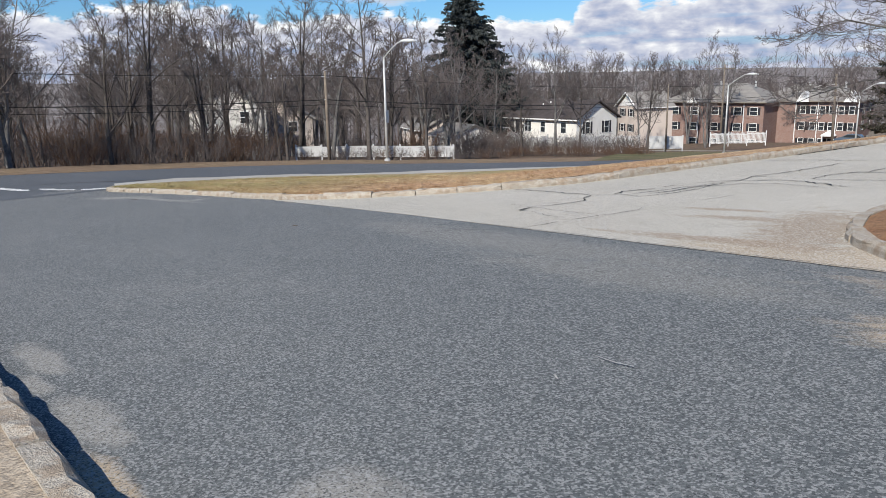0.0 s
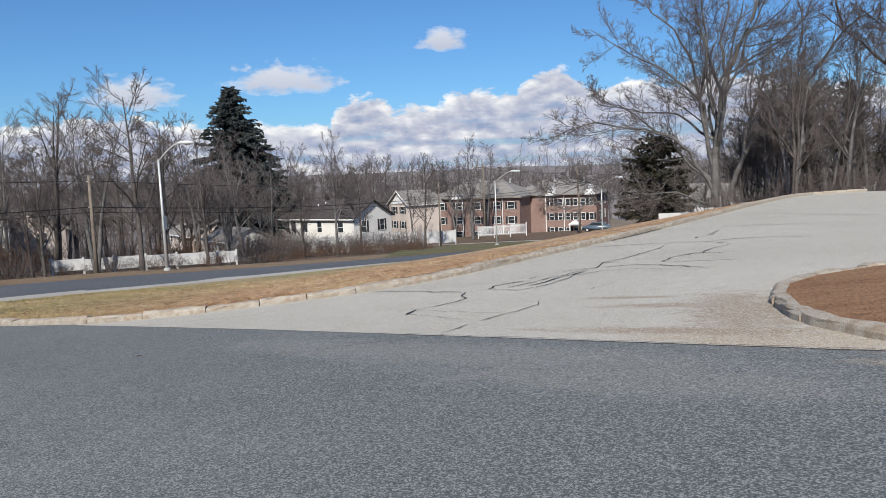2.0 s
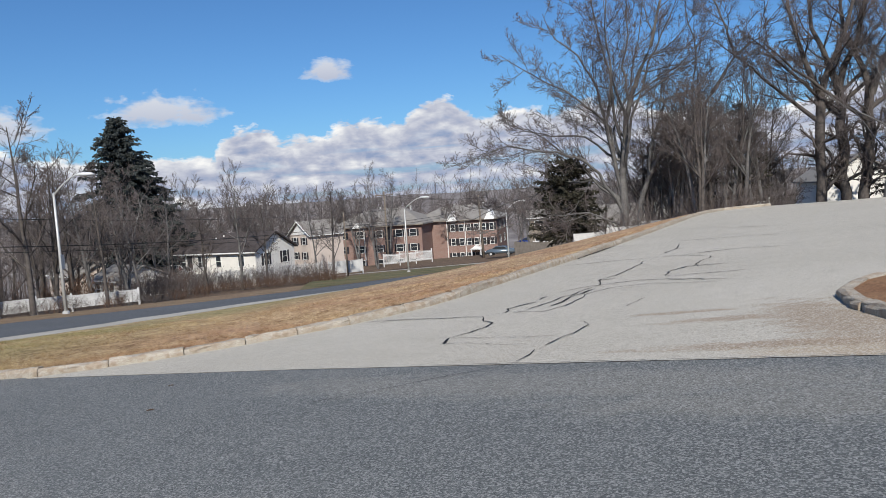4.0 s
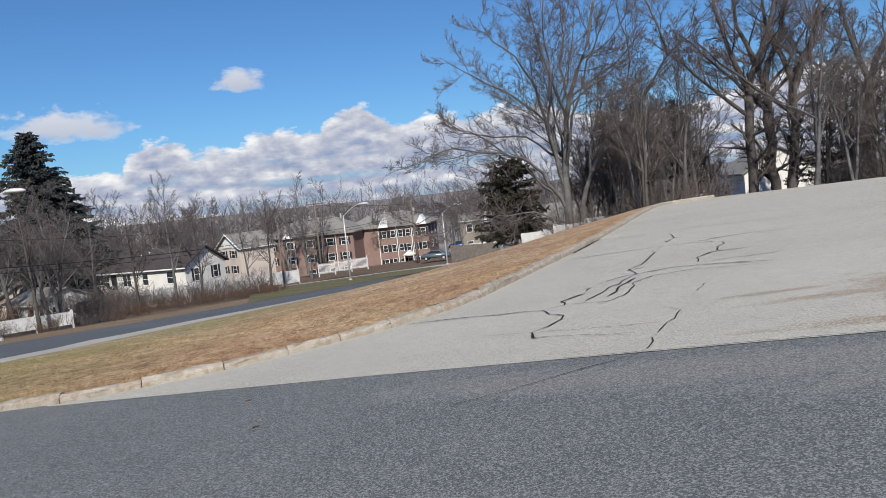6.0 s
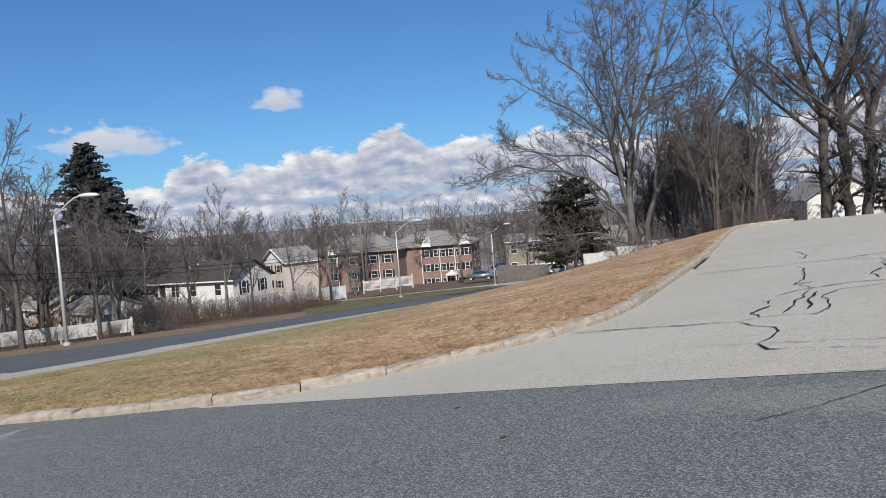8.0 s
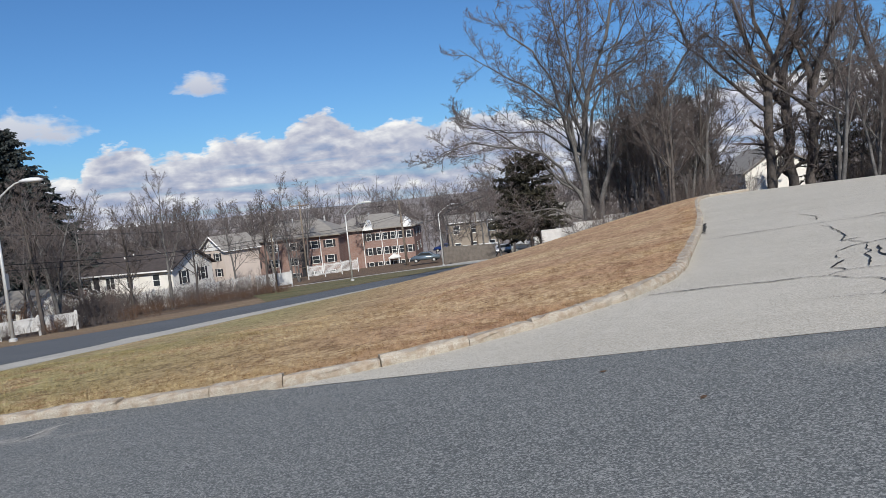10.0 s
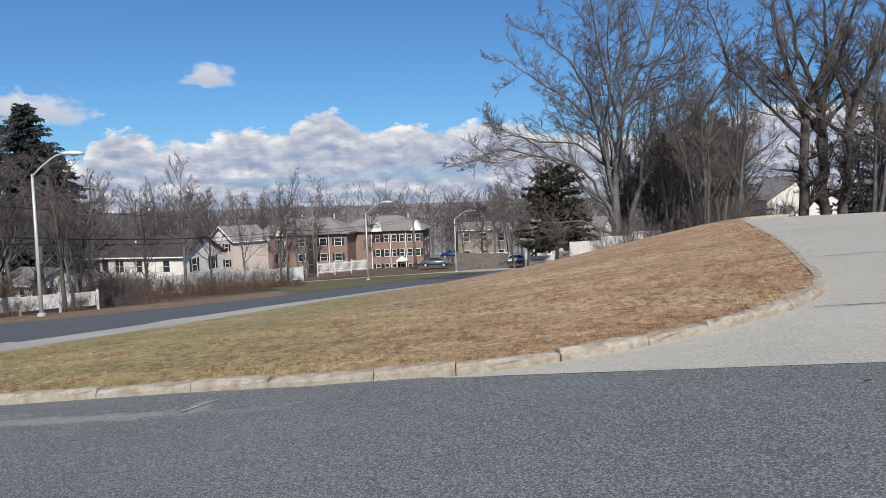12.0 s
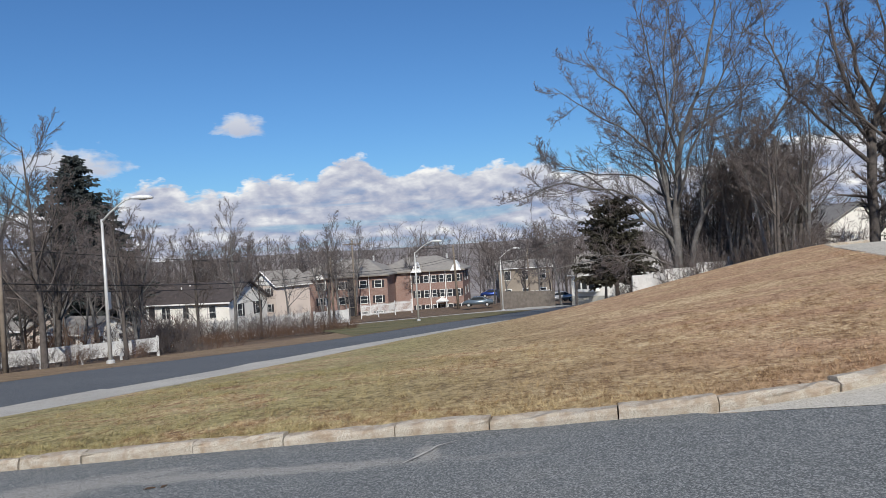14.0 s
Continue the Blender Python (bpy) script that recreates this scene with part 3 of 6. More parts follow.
inner_s, inner_e = offset(KERB_S, 0.15), offset(KERB_E, 0.15)
island_outline = inner_s[:-1] + [(-0.12, 0.12)] + inner_e[1:] + [(16.0, 44.0), (12.0, 62.0), (9.0, 64.4)] + list(reversed(WALK_NEAR[:-2]))
sheet("lawn", island_outline, island_height, DRY_GRASS, 1.0, "dormant straw-brown grass bank sloping to the street", "lawn")
verge_outline = STREET_FAR[1:10] + list(reversed(offset(STREET_FAR[1:10], 5.0)))
sheet("verge", verge_outline, lambda x, y: land(x, y) + 0.02, VERGE_GRASS, 2.0, "dead grass and leaf verge beside the street", "verge")
green_outline = [(-14.5, 33.5), (-11.6, 43.4), (-7.7, 54.0), (-2.4, 69.2), (-9.0, 80.0), (-22.0, 72.0), (-21.0, 52.0)]
sheet("green_lawn", green_outline, lambda x, y: land(x, y) + 0.03, GREEN_GRASS, 2.0, "patchy green grass below the street lamp", "lawn")
side_street = [(-2.2, 69.5), (3.6, 79.2), (-2.0, 86.0), (-12.0, 84.0), (-30.0, 80.0), (-30.0, 74.0), (-12.0, 76.5)]
sheet("side_street", side_street, lambda x, y: land(x, y) + 0.05, CONCRETE, 2.0, "pale grey side street running past the flats", "street")
near_walk = offset(KERB_NEAR, 0.13) + list(reversed(offset(KERB_NEAR, 2.6)))
sheet("footway", near_walk, lambda x, y: land(x, y) + 0.12, SAND, 1.5, "sandy bare footway behind the granite kerb", "pavement")
back = offset(KERB_NEAR, 2.62) + [(-20.5, -60.0), (16.0, -60.0)]
sheet("lawn_behind", back, lambda x, y: land(x, y) + 0.11, DRY_GRASS, 4.0, "dormant brown grass behind the footway", "lawn")


# ---- kerbs ----
def along(line, s):
    for a, b in zip(line, line[1:]):
        k = math.hypot(b[0] - a[0], b[1] - a[1])
        if s <= k:
            return Vector((a[0] + (b[0] - a[0]) * s / k, a[1] + (b[1] - a[1]) * s / k))
        s -= k
    return Vector(line[-1])


def line_length(line):
    return sum(math.hypot(b[0] - a[0], b[1] - a[1]) for a, b in zip(line, line[1:]))


def kerb(label, line, stone=1.05, tall=0.15, wide=0.155, name="kerb", seed=1, side=1.0):
    rng = random.Random(seed)
    root = thing(name, Matrix(), label, "kerb", "", "structure")
    total, s = line_length(line), 0.0
    while s < total - 0.15:
        k = min(stone * rng.uniform(0.75, 1.3), total - s)
        lift, lean, gap = rng.uniform(-0.012, 0.012), rng.uniform(-0.012, 0.012), rng.uniform(0.008, 0.02)
        n = 6
        bm = bmesh.new()
        rows = []
        for i in range(n + 1):
            p0 = along(line, s + gap / 2 + (k - gap) * i / n)
            q = along(line, min(s + gap / 2 + (k - gap) * i / n + 0.05, total)) - along(line, max(0.0, s + (k - gap) * i / n - 0.05))
            q = q.normalized() if q.length else Vector((1, 0))
            nrm = Vector((-q.y, q.x)) * side
            g = land(p0.x, p0.y)
            j = [rng.uniform(-0.018, 0.018) for _ in range(6)]
            prof = [(0.0 + j[0] * 0.3, -0.2), (0.0 + j[1] + lean, tall * 0.55), (0.012 + j[2] + lean, tall - 0.02), (0.04 + j[3], tall + j[4]), (wide, tall + j[5] * 0.6), (wide, -0.2)]
            rows.append([bm.verts.new((p0.x + nrm.x * u, p0.y + nrm.y * u, g + v + lift)) for u, v in prof])
        for r0, r1 in zip(rows, rows[1:]):
            for a in range(len(r0) - 1):
                bm.faces.new((r0[a], r0[a + 1], r1[a + 1], r1[a]))
        bm.faces.new(rows[0])
        bm.faces.new(list(reversed(rows[-1])))
        bmesh.ops.recalc_face_normals(bm, faces=bm.faces)
        part("stone", bm, GRANITE, root)
        s += k
    return root


kerb("rough granite kerb stones edging the grass bank", KERB_S, 1.02, 0.105, seed=3)
kerb("taller granite kerb stones between grass bank and car park", KERB_E, 1.25, 0.135, seed=4)
kerb("worn granite kerb stones beside the sandy footway", KERB_NEAR, 1.15, 0.13, 0.14, seed=5, side=1.0)
ISLAND = [(17.0, -8.6), (12.0, -7.2), (8.6, -6.1), (7.35, -5.55), (6.95, -5.0), (6.65, -4.5), (6.47, -3.9), (6.42, -3.0), (6.55, -2.2), (6.95, -1.55), (7.7, -1.0), (9.5, -0.3), (14.0, 1.0), (17.5, 2.0)]
kerb("chipped granite kerb stones round the planted island", list(reversed(ISLAND)), 0.95, 0.11, 0.15, seed=6)
bed = offset(list(reversed(ISLAND)), 0.15)
sheet("planting_bed", bed, lambda x, y: land(x, y) + 0.075 + 0.05 * min(1.0, line_dist(x, y, ISLAND) / 2.0), BROWN_BED, 0.8, "russet pine-needle bed inside the kerbed island", "planting bed")

# ---- bare trees ----


def tubes_mesh(name, lines, mat):
    """Many tapered round limbs in one mesh: each line is (points, radii, sides)."""
    verts, faces = [], []
    for pts, radii, sides in lines:
        base = len(verts)
        n = len(pts)
        for i in range(n):
            d = pts[min(i + 1, n - 1)] - pts[max(i - 1, 0)]
            a = d.cross(Vector((0.13, 0.21, 1.0))) if abs(d.z) < 0.9 * d.length else d.cross(Vector((1.0, 0.17, 0.0)))
            a.normalize()
            b = d.cross(a)
            b.normalize()
            r = radii[i]
            for k in range(sides):
                t = k * math.tau / sides
                verts.append(pts[i] + a * (math.cos(t) * r) + b * (math.sin(t) * r))
        for i in range(n - 1):
            o = base + i * sides
            for k in range(sides):
                l = (k + 1) % sides
                faces.append((o + k, o + l, o + sides + l, o + sides + k))
    return raw_mesh(name, verts, faces, mat, True)


def rand_dir(rng):
    while True:
        v = Vector((rng.uniform(-1, 1), rng.uniform(-1, 1), rng.uniform(-1, 1)))
        if 0.05 < v.length < 1:
            return v.normalized()


def limb(rng, p, d, length, r0, r1, n, wiggle, lift):
    pts, radii = [p.copy()], [r0]
    for i in range(n):
        d = (d + rand_dir(rng) * wiggle + Vector((0, 0, lift))).normalized()
        p = p + d * (length / n)
        pts.append(p.copy())
        radii.append(r0 + (r1 - r0) * (i + 1) / n)
    return pts, radii


def at_line(pts, radii, t):
    k = t * (len(pts) - 1)
    i = min(int(k), len(pts) - 2)
    f = k - i
    return pts[i].lerp(pts[i + 1], f), radii[i] * (1 - f) + radii[i + 1] * f, (pts[i + 1] - pts[i]).normalized()


def sprout(rng, out, parent, level, spec):
    """Side branches of a limb, down to the twigs."""
    pts, radii = parent
    s = spec[level]
    span = sum((b - a).length for a, b in zip(pts, pts[1:]))
    for i in range(s["count"]):
        t = s.get("start", 0.2) + (0.98 - s.get("start", 0.2)) * (i + rng.random()) / s["count"]
        p, r, d = at_line(pts, radii, t)
        side = d.cross(rand_dir(rng)).normalized()
        ang = radians(rng.uniform(*s["angle"]))
        nd = d * math.cos(ang) + side * math.sin(ang)
        ln = span * rng.uniform(*s["ratio"]) * (1.15 - 0.6 * t)
        rr = max(min(r * s.get("thin", 0.6), r), s["least"])
        child = limb(rng, p, nd, ln, rr, max(rr * 0.35, s["least"] * 0.55), s["steps"], s["wiggle"], s["lift"])
        out.append((level, child))
        if level + 1 < len(spec):
            sprout(rng, out, child, level + 1, spec)


def tree_from(name, label, rng, stems, spec, bark, twig, m, group="", split=1, category="tree"):
    """stems: the trunk and main limbs, ready made. split: the first level that counts as crown."""
    woody = [(p, r, 7) for p, r in stems]
    fine = []
    for k, st in enumerate(stems):
        out = []
        sprout(rng, out, st, 0, spec)
        for level, (p, r) in out:
            if level < split:
                woody.append((p, r, 4))
            else:
                fine.append((p, r, 3))
    root = thing(name, m, label, category, group)
    t = new("trunk", tubes_mesh("trunk", woody, bark))
    c = new("crown", tubes_mesh("crown", fine, twig))
    t.parent = c.parent = root
    return root


V = Vector
WOODS_SPEC = [
    dict(count=12, start=0.25, angle=(25, 58), ratio=(0.30, 0.48), thin=0.5, least=0.024, steps=5, wiggle=0.17, lift=0.07),
    dict(count=8, start=0.2, angle=(25, 60), ratio=(0.32, 0.52), thin=0.55, least=0.016, steps=3, wiggle=0.2, lift=0.05),
    dict(count=7, start=0.15, angle=(25, 60), ratio=(0.34, 0.58), thin=0.6, least=0.012, steps=1, wiggle=0.22, lift=0.05),
    dict(count=3, start=0.3, angle=(25, 55), ratio=(0.35, 0.6), thin=0.7, least=0.009, steps=1, wiggle=0.2, lift=0.03),
]


def woods_tree(seed, tall, bark, twig, stems=1):
    rng = random.Random(seed)
    made = []
    for i in range(stems):
        d = (V((0, 0, 1)) + rand_dir(rng) * (0.08 if stems == 1 else 0.22)).normalized()
        made.append(limb(rng, V((0.12 * i, 0.1 * i, -0.3)), d, tall * rng.uniform(0.85, 1.0), tall * 0.0125 + 0.03, 0.02, 9, 0.07, 0.03))
    return made, rng


VARIANTS = []


def make_variants():
    for i, (tall, stems, light) in enumerate(((11.5, 1, 0), (10.5, 2, 0), (12.5, 1, 1), (9.5, 1, 0), (11.0, 2, 1))):
        made, rng = woods_tree(40 + i, tall, None, None, stems)
        spec = [dict(s) for s in WOODS_SPEC]
        if stems == 2:
            spec[0]["count"] = 8
        VARIANTS.append((made, rng, spec, light, tall))


make_variants()
FIRST = {}
WOODS_LABEL = ["bare grey-brown tree with an upright narrow crown", "bare twin-stemmed tree with fine brown twigs", "bare pale-barked tree with a loose high crown",
               "short bare tree with a rounded twiggy crown", "bare forked tree with pale upright stems"]


def plant(kind, x, y, scale=1.0, turn=0.0, tall=1.0, group="woodland trees", lean=0.0):
    m = Matrix.Translation((x, y, land(x, y) - 0.3)) @ pose(0, 0, 0, lean, lean * 0.6, turn) @ Matrix.Diagonal((scale, scale, scale * tall, 1))
    if kind not in FIRST:
        made, rng, spec, light, h = VARIANTS[kind]
        FIRST[kind] = tree_from("tree", WOODS_LABEL[kind], rng, made, spec, BARK_LIGHT if light else BARK, TWIG_LIGHT if light else TWIG, m, group)
        return FIRST[kind]
    ob = copy_thing(FIRST[kind], m)
    ob.scale = m.to_scale()
    ob["group"] = group
    return ob


def polar(az, d, x0=-6.08, y0=-8.45):
    """A spot by compass direction and distance from the far end of the walk."""
    return x0 + d * math.sin(radians(az)), y0 + d * math.cos(radians(az))


def sunny_yard(x, y):
    """The open yard on the sunny side of the white gabled house."""
    return 53 < y < 80 and 24.5 < x - 0.186 * (68 - y) < 36


def build_woods():
    rng = random.Random(11)
    # woodland edge across the street
    spots = []
    for k in range(400):
        x, y = rng.uniform(-78, -27), rng.uniform(-16, 58)
        if line_dist(x, y, STREET_FAR) < 4.5 or x > -25:
            continue
        near = line_dist(x, y, STREET_FAR)
        if near > 34 or (near > 16 and rng.random() < 0.45):
            continue
        gap = 2.3 if y < 14 else 3.6
        if y > 34 and x > -44:
            continue
        if any(math.hypot(x - a, y - b) < gap for a, b in spots):
            continue
        spots.append((x, y))
        if len(spots) >= 62:
            break
    for k in range(600):
        az, d = radians(rng.uniform(-62, -29.5)), rng.uniform(50, 96)
        x, y = 4.8 + d * math.sin(az), -11.4 + d * math.cos(az)
        back = math.degrees(math.atan2(x + 6.08, y + 8.45))
        if back > -26.6 or (-31.6 < back < -26.8 and d < 96) or line_dist(x, y, STREET_FAR) < 5 or any(math.hypot(x - a, y - b) < 3.2 for a, b in spots):
            continue
        spots.append((x, y))
        if len(spots) >= 106:
            break
    for x, y in spots:
        s = rng.uniform(0.72, 1.0)
        if y > 22:
            s = rng.uniform(0.6, 1.3)
        plant(rng.choice((0, 1, 2, 3, 4)), x, y, s, rng.uniform(0, 360), rng.uniform(0.9, 1.1))
    # behind the white house and along its fence
    for az in [-26.6 + 0.8 * k for k in range(21)]:
        x, y = polar(az + rng.uniform(-0.4, 0.4), rng.uniform(99, 122) + (22 if az > -18 else 0))
        plant(rng.choice((0, 2, 4)), x, y, rng.uniform(0.95, 1.2), rng.uniform(0, 360), 1.1, "trees behind the houses")
    for az, d, kind, s, t in ((-22.6, 66, 1, 0.82, 20), (-20.0, 68, 2, 0.92, 140), (-18.2, 70, 0, 0.80, 250), (-13.1, 74, 3, 1.08, 60), (-16.0, 100, 2, 0.9, 80), (-11.5, 108, 4, 0.8, 210)):
        x, y = polar(az, d)
        plant(kind, x, y, s, t, 1.0, "trees along the white fence", 3.0)
    # behind the flats and up the far street
    for az in (-6.5, -3.5, -0.6, 0.6, 1.4, 2.2, 3.1, 4.2, 5.3, 6.3):
        x, y = polar(az, rng.uniform(128, 165))
        plant(rng.choice((0, 1, 2, 4)), x, y, rng.uniform(0.95, 1.25), rng.uniform(0, 360), 1.0, "trees behind the flats")
    for az, d in ((4.9, 92), (6.0, 88), (8.2, 84), (10.2, 80), (0.9, 108), (2.1, 112), (3.2, 104), (-0.2, 118), (5.4, 106)):
        x, y = polar(az, d)
        plant(rng.choice((1, 2)), x, y, 0.85, rng.uniform(0, 360), 1.0, "trees by the far houses")
    # thicket beyond the car park
    spots = []
    for k in range(600):
        x, y = rng.uniform(8.5, 46), rng.uniform(37, 58)
        if any(math.hypot(x - a, y - b) < 1.7 for a, b in spots) or 17.6 < math.degrees(math.atan2(x + 0.5, y + 10.2)) < 24.6 or sunny_yard(x, y):
            continue
        spots.append((x, y))
        if len(spots) >= 70:
            break
    for az, d in ((-33.4, 84), (-32.0, 90), (-27.6, 88), (-26.9, 92), (-34.6, 80), (-28.4, 84), (-31.2, 66), (-29.2, 72), (-27.4, 64), (-30.3, 80), (-26.4, 78)):
        x, y = polar(az, d)
        plant(rng.choice((0, 2)), x, y, rng.uniform(0.85, 1.05), rng.uniform(0, 360), 1.0)
    for x, y in spots:
        plant(rng.choice((0, 2, 4, 1)), x, y, rng.uniform(0.72, 1.0), rng.uniform(0, 360), rng.uniform(0.9, 1.15), "thicket beyond the car park")
    for k in range(15):
        az, d = math.radians(12.6 + 0.95 * k), 76 + 9 * rng.random()
        if sunny_yard(-0.5 + d * math.sin(az), -10.2 + d * math.cos(az)):
            continue
        plant((0, 1, 3)[k % 3], -0.5 + d * math.sin(az), -10.2 + d * math.cos(az), rng.uniform(0.9, 1.1), rng.uniform(0, 360), rng.uniform(0.95, 1.15), "thicket beyond the car park")
    for k in range(6):
        az, d = math.radians(10.6 + 1.1 * k), 53 + 6 * rng.random()
        plant((1, 4, 2)[k % 3], -0.5 + d * math.sin(az), -10.2 + d * math.cos(az), rng.uniform(0.75, 0.95), rng.uniform(0, 360), 1.0, "thicket beyond the car park")


build_woods()

BIG_SPEC = [
    dict(count=13, start=0.14, angle=(25, 65), ratio=(0.22, 0.38), thin=0.40, least=0.026, steps=6, wiggle=0.26, lift=0.07),
    dict(count=9, start=0.10, angle=(25, 62), ratio=(0.30, 0.52), thin=0.48, least=0.017, steps=4, wiggle=0.28, lift=0.07),
    dict(count=7, start=0.10, angle=(25, 60), ratio=(0.32, 0.54), thin=0.55, least=0.011, steps=2, wiggle=0.26, lift=0.07),
    dict(count=3, start=0.15, angle=(22, 55), ratio=(0.40, 0.66), thin=0.7, least=0.0085, steps=1, wiggle=0.2, lift=0.06),
]


def curve_limb(rng, way, r0, r1, steps=3):
    """A crooked limb through a few points."""
    pts = [V(way[0])]
    for a, b in zip(way, way[1:]):
        a, b = V(a), V(b)
        ln = (b - a).length
        for i in range(1, steps + 1):
            q = a.lerp(b, i / steps)
            if i < steps or b is not V(way[-1]):
                q += rand_dir(rng) * ln * 0.035
            pts.append(q)
    n = len(pts) - 1
    return pts, [r0 + (r1 - r0) * (i / n) ** 0.8 for i in range(n + 1)]


def build_big_trees():
    rng = random.Random(77)
    x0, y0 = 6.6, 44.0
    g = land(x0, y0) - 0.3
    stems = [
        curve_limb(rng, [(-0.0, 0, -0.4), (0.0, 0, 2.3), (-0.0, 0, 5.2), (0.5, 0.1, 9.2), (0.9, 0.2, 11.1), (2.1, 0.3, 13.6), (3.0, 0.5, 16.6), (3.9, 0.8, 20.7), (4.5, 1, 24.5)], 0.378, 0.028),
        curve_limb(rng, [(0.5, 0.1, 9.3), (-0.1, -0.3, 11.5), (-0.9, -0.8, 14.0), (-1.6, -1.3, 17.4), (-1.8, -1.8, 22.0)], 0.133, 0.021),
        curve_limb(rng, [(0.8, 0.2, 10.7), (0.5, 1, 13.2), (1.0, 1.8, 15.7), (0.9, 2.4, 19.1), (1.5, 3, 22.8)], 0.117, 0.021),
        curve_limb(rng, [(-0.1, 0, 4.6), (-0.7, -0.6, 9.0), (-2.3, -1.2, 10.5), (-3.7, -1.6, 11.7), (-5.8, -2.2, 12.8), (-8.1, -2.6, 14.4)], 0.133, 0.021),
        curve_limb(rng, [(-0.3, 0, 5.2), (-0.8, 0.6, 8.6), (-1.4, 1.2, 11.9), (-2.6, 1.8, 14.5), (-4.4, 2.4, 16.1), (-5.2, 3, 18.2)], 0.156, 0.021),
        curve_limb(rng, [(-0.3, 0, 5.7), (-0.9, -1, 9.4), (-0.5, -2, 13.2), (-0.8, -2.8, 16.6), (-0.3, -3.4, 20.3)], 0.125, 0.021),
        curve_limb(rng, [(0.7, 0.3, -0.2), (1.2, 0.2, 3.1), (2.3, 0, 6.1), (3.4, -0.4, 7.8), (4.9, -0.8, 8.8), (6.7, -1, 11.3), (7.8, -1.2, 13.0), (9.3, -1.5, 14.0), (10.1, -1.8, 16.6)], 0.234, 0.025),
        curve_limb(rng, [(2.3, 0, 6.1), (3.8, 0.6, 6.1), (4.9, 1, 7.8), (6.6, 1.4, 8.9), (8.5, 1.8, 9.6)], 0.117, 0.021),
        curve_limb(rng, [(7.8, -1.2, 12.8), (7.3, -1.2, 14.9), (6.5, -1, 17.2), (6.2, -0.8, 20.3), (7.0, -0.6, 23.7)], 0.094, 0.021),
        curve_limb(rng, [(1.9, 0.1, 5.2), (2.4, 0.8, 8.2), (3.5, 1.6, 10.7), (5.5, 2, 11.3), (5.8, 2.4, 14.0), (5.3, 2.6, 17.4), (5.6, 2.8, 21.2)], 0.133, 0.021),
        curve_limb(rng, [(-0.1, 0, 2.9), (-1.7, -0.8, 5.7), (-2.9, -1.4, 6.9), (-5.4, -2.2, 7.5), (-7.9, -3, 8.0), (-9.6, -3.5, 7.5), (-11.3, -4, 6.9)], 0.133, 0.017),
        curve_limb(rng, [(-0.2, 0, 3.6), (-2.1, 0.6, 5.2), (-4.6, 1, 5.2), (-6.5, 1.4, 4.4), (-8.4, 1.8, 4.0), (-11.4, 2.2, 2.9), (-13.1, 2.4, 2.5)], 0.109, 0.014),
        curve_limb(rng, [(-0.3, 0, 1.9), (-2.6, -1, 2.9), (-5.1, -2, 2.9), (-7.7, -2.8, 2.5), (-10.2, -3.4, 1.9)], 0.086, 0.014),
        curve_limb(rng, [(-0.1, 0, 6.5), (-2.4, 1, 8.4), (-4.9, 1.8, 8.8), (-7.0, 2.6, 9.4), (-9.0, 3.2, 10.5)], 0.101, 0.017),
        curve_limb(rng, [(0.1, 0, 5.7), (0.8, -1.8, 9.4), (2.0, -3.2, 12.8), (3.3, -4.2, 15.3), (4.5, -5, 18.6)], 0.125, 0.021),
        curve_limb(rng, [(0.1, 0, 5.2), (-0.3, 2, 9.0), (1.3, 3.6, 12.4), (1.9, 4.8, 15.7), (2.6, 5.6, 19.1)], 0.125, 0.021),
    ]
    spec0 = [dict(s) for s in BIG_SPEC]
    tree_from("tree", "large spreading bare tree with grey limbs and fine twigs", rng, stems, spec0, BARK_LIGHT, TWIG_LIGHT, Matrix.Translation((x0, y0, g)))
    for k, (x, y, lean, up) in enumerate(((19.9, 44.0, 0.05, 1.0), (21.7, 44.6, -0.06, 1.05), (22.6, 43.8, 0.16, 0.95), (29.5, 47.0, 0.1, 1.0))):
        rng = random.Random(90 + k)
        g = land(x, y) - 0.3
        f = 8.8 * up
        stems = [
            curve_limb(rng, [(0, 0, 0), (lean * 2, 0, f * 0.5), (lean * 4, 0, f)], 0.38, 0.30),
            curve_limb(rng, [(lean * 4, 0, f * 0.97), (lean * 5 - 1.4, 0.6, f + 4), (lean * 6 - 2.0, 1.0, f + 9.5)], 0.26, 0.05),
            curve_limb(rng, [(lean * 4, 0, f * 0.97), (lean * 5 + 1.5, -0.6, f + 4), (lean * 6 + 2.6, -1.4, f + 10)], 0.27, 0.05),
            curve_limb(rng, [(lean * 3, 0, f * 0.75), (-3.6, -1.0, f + 1.0), (-6.4, -1.6, f + 3.6)], 0.17, 0.035),
            curve_limb(rng, [(lean * 3, 0, f * 0.85), (3.4, 1.0, f + 1.2), (5.6, 1.6, f + 5.0)], 0.17, 0.035),
        ]
        spec = [dict(s) for s in BIG_SPEC]
        spec[0]["count"], spec[2]["count"], spec[3]["count"] = 13, 8, 3
        tree_from("tree", "tall bare tree with a ridged grey trunk beyond the car park", rng, stems, spec, BARK, TWIG_LIGHT, Matrix.Translation((x, y, g)), "tall trees beyond the car park")


build_big_trees()


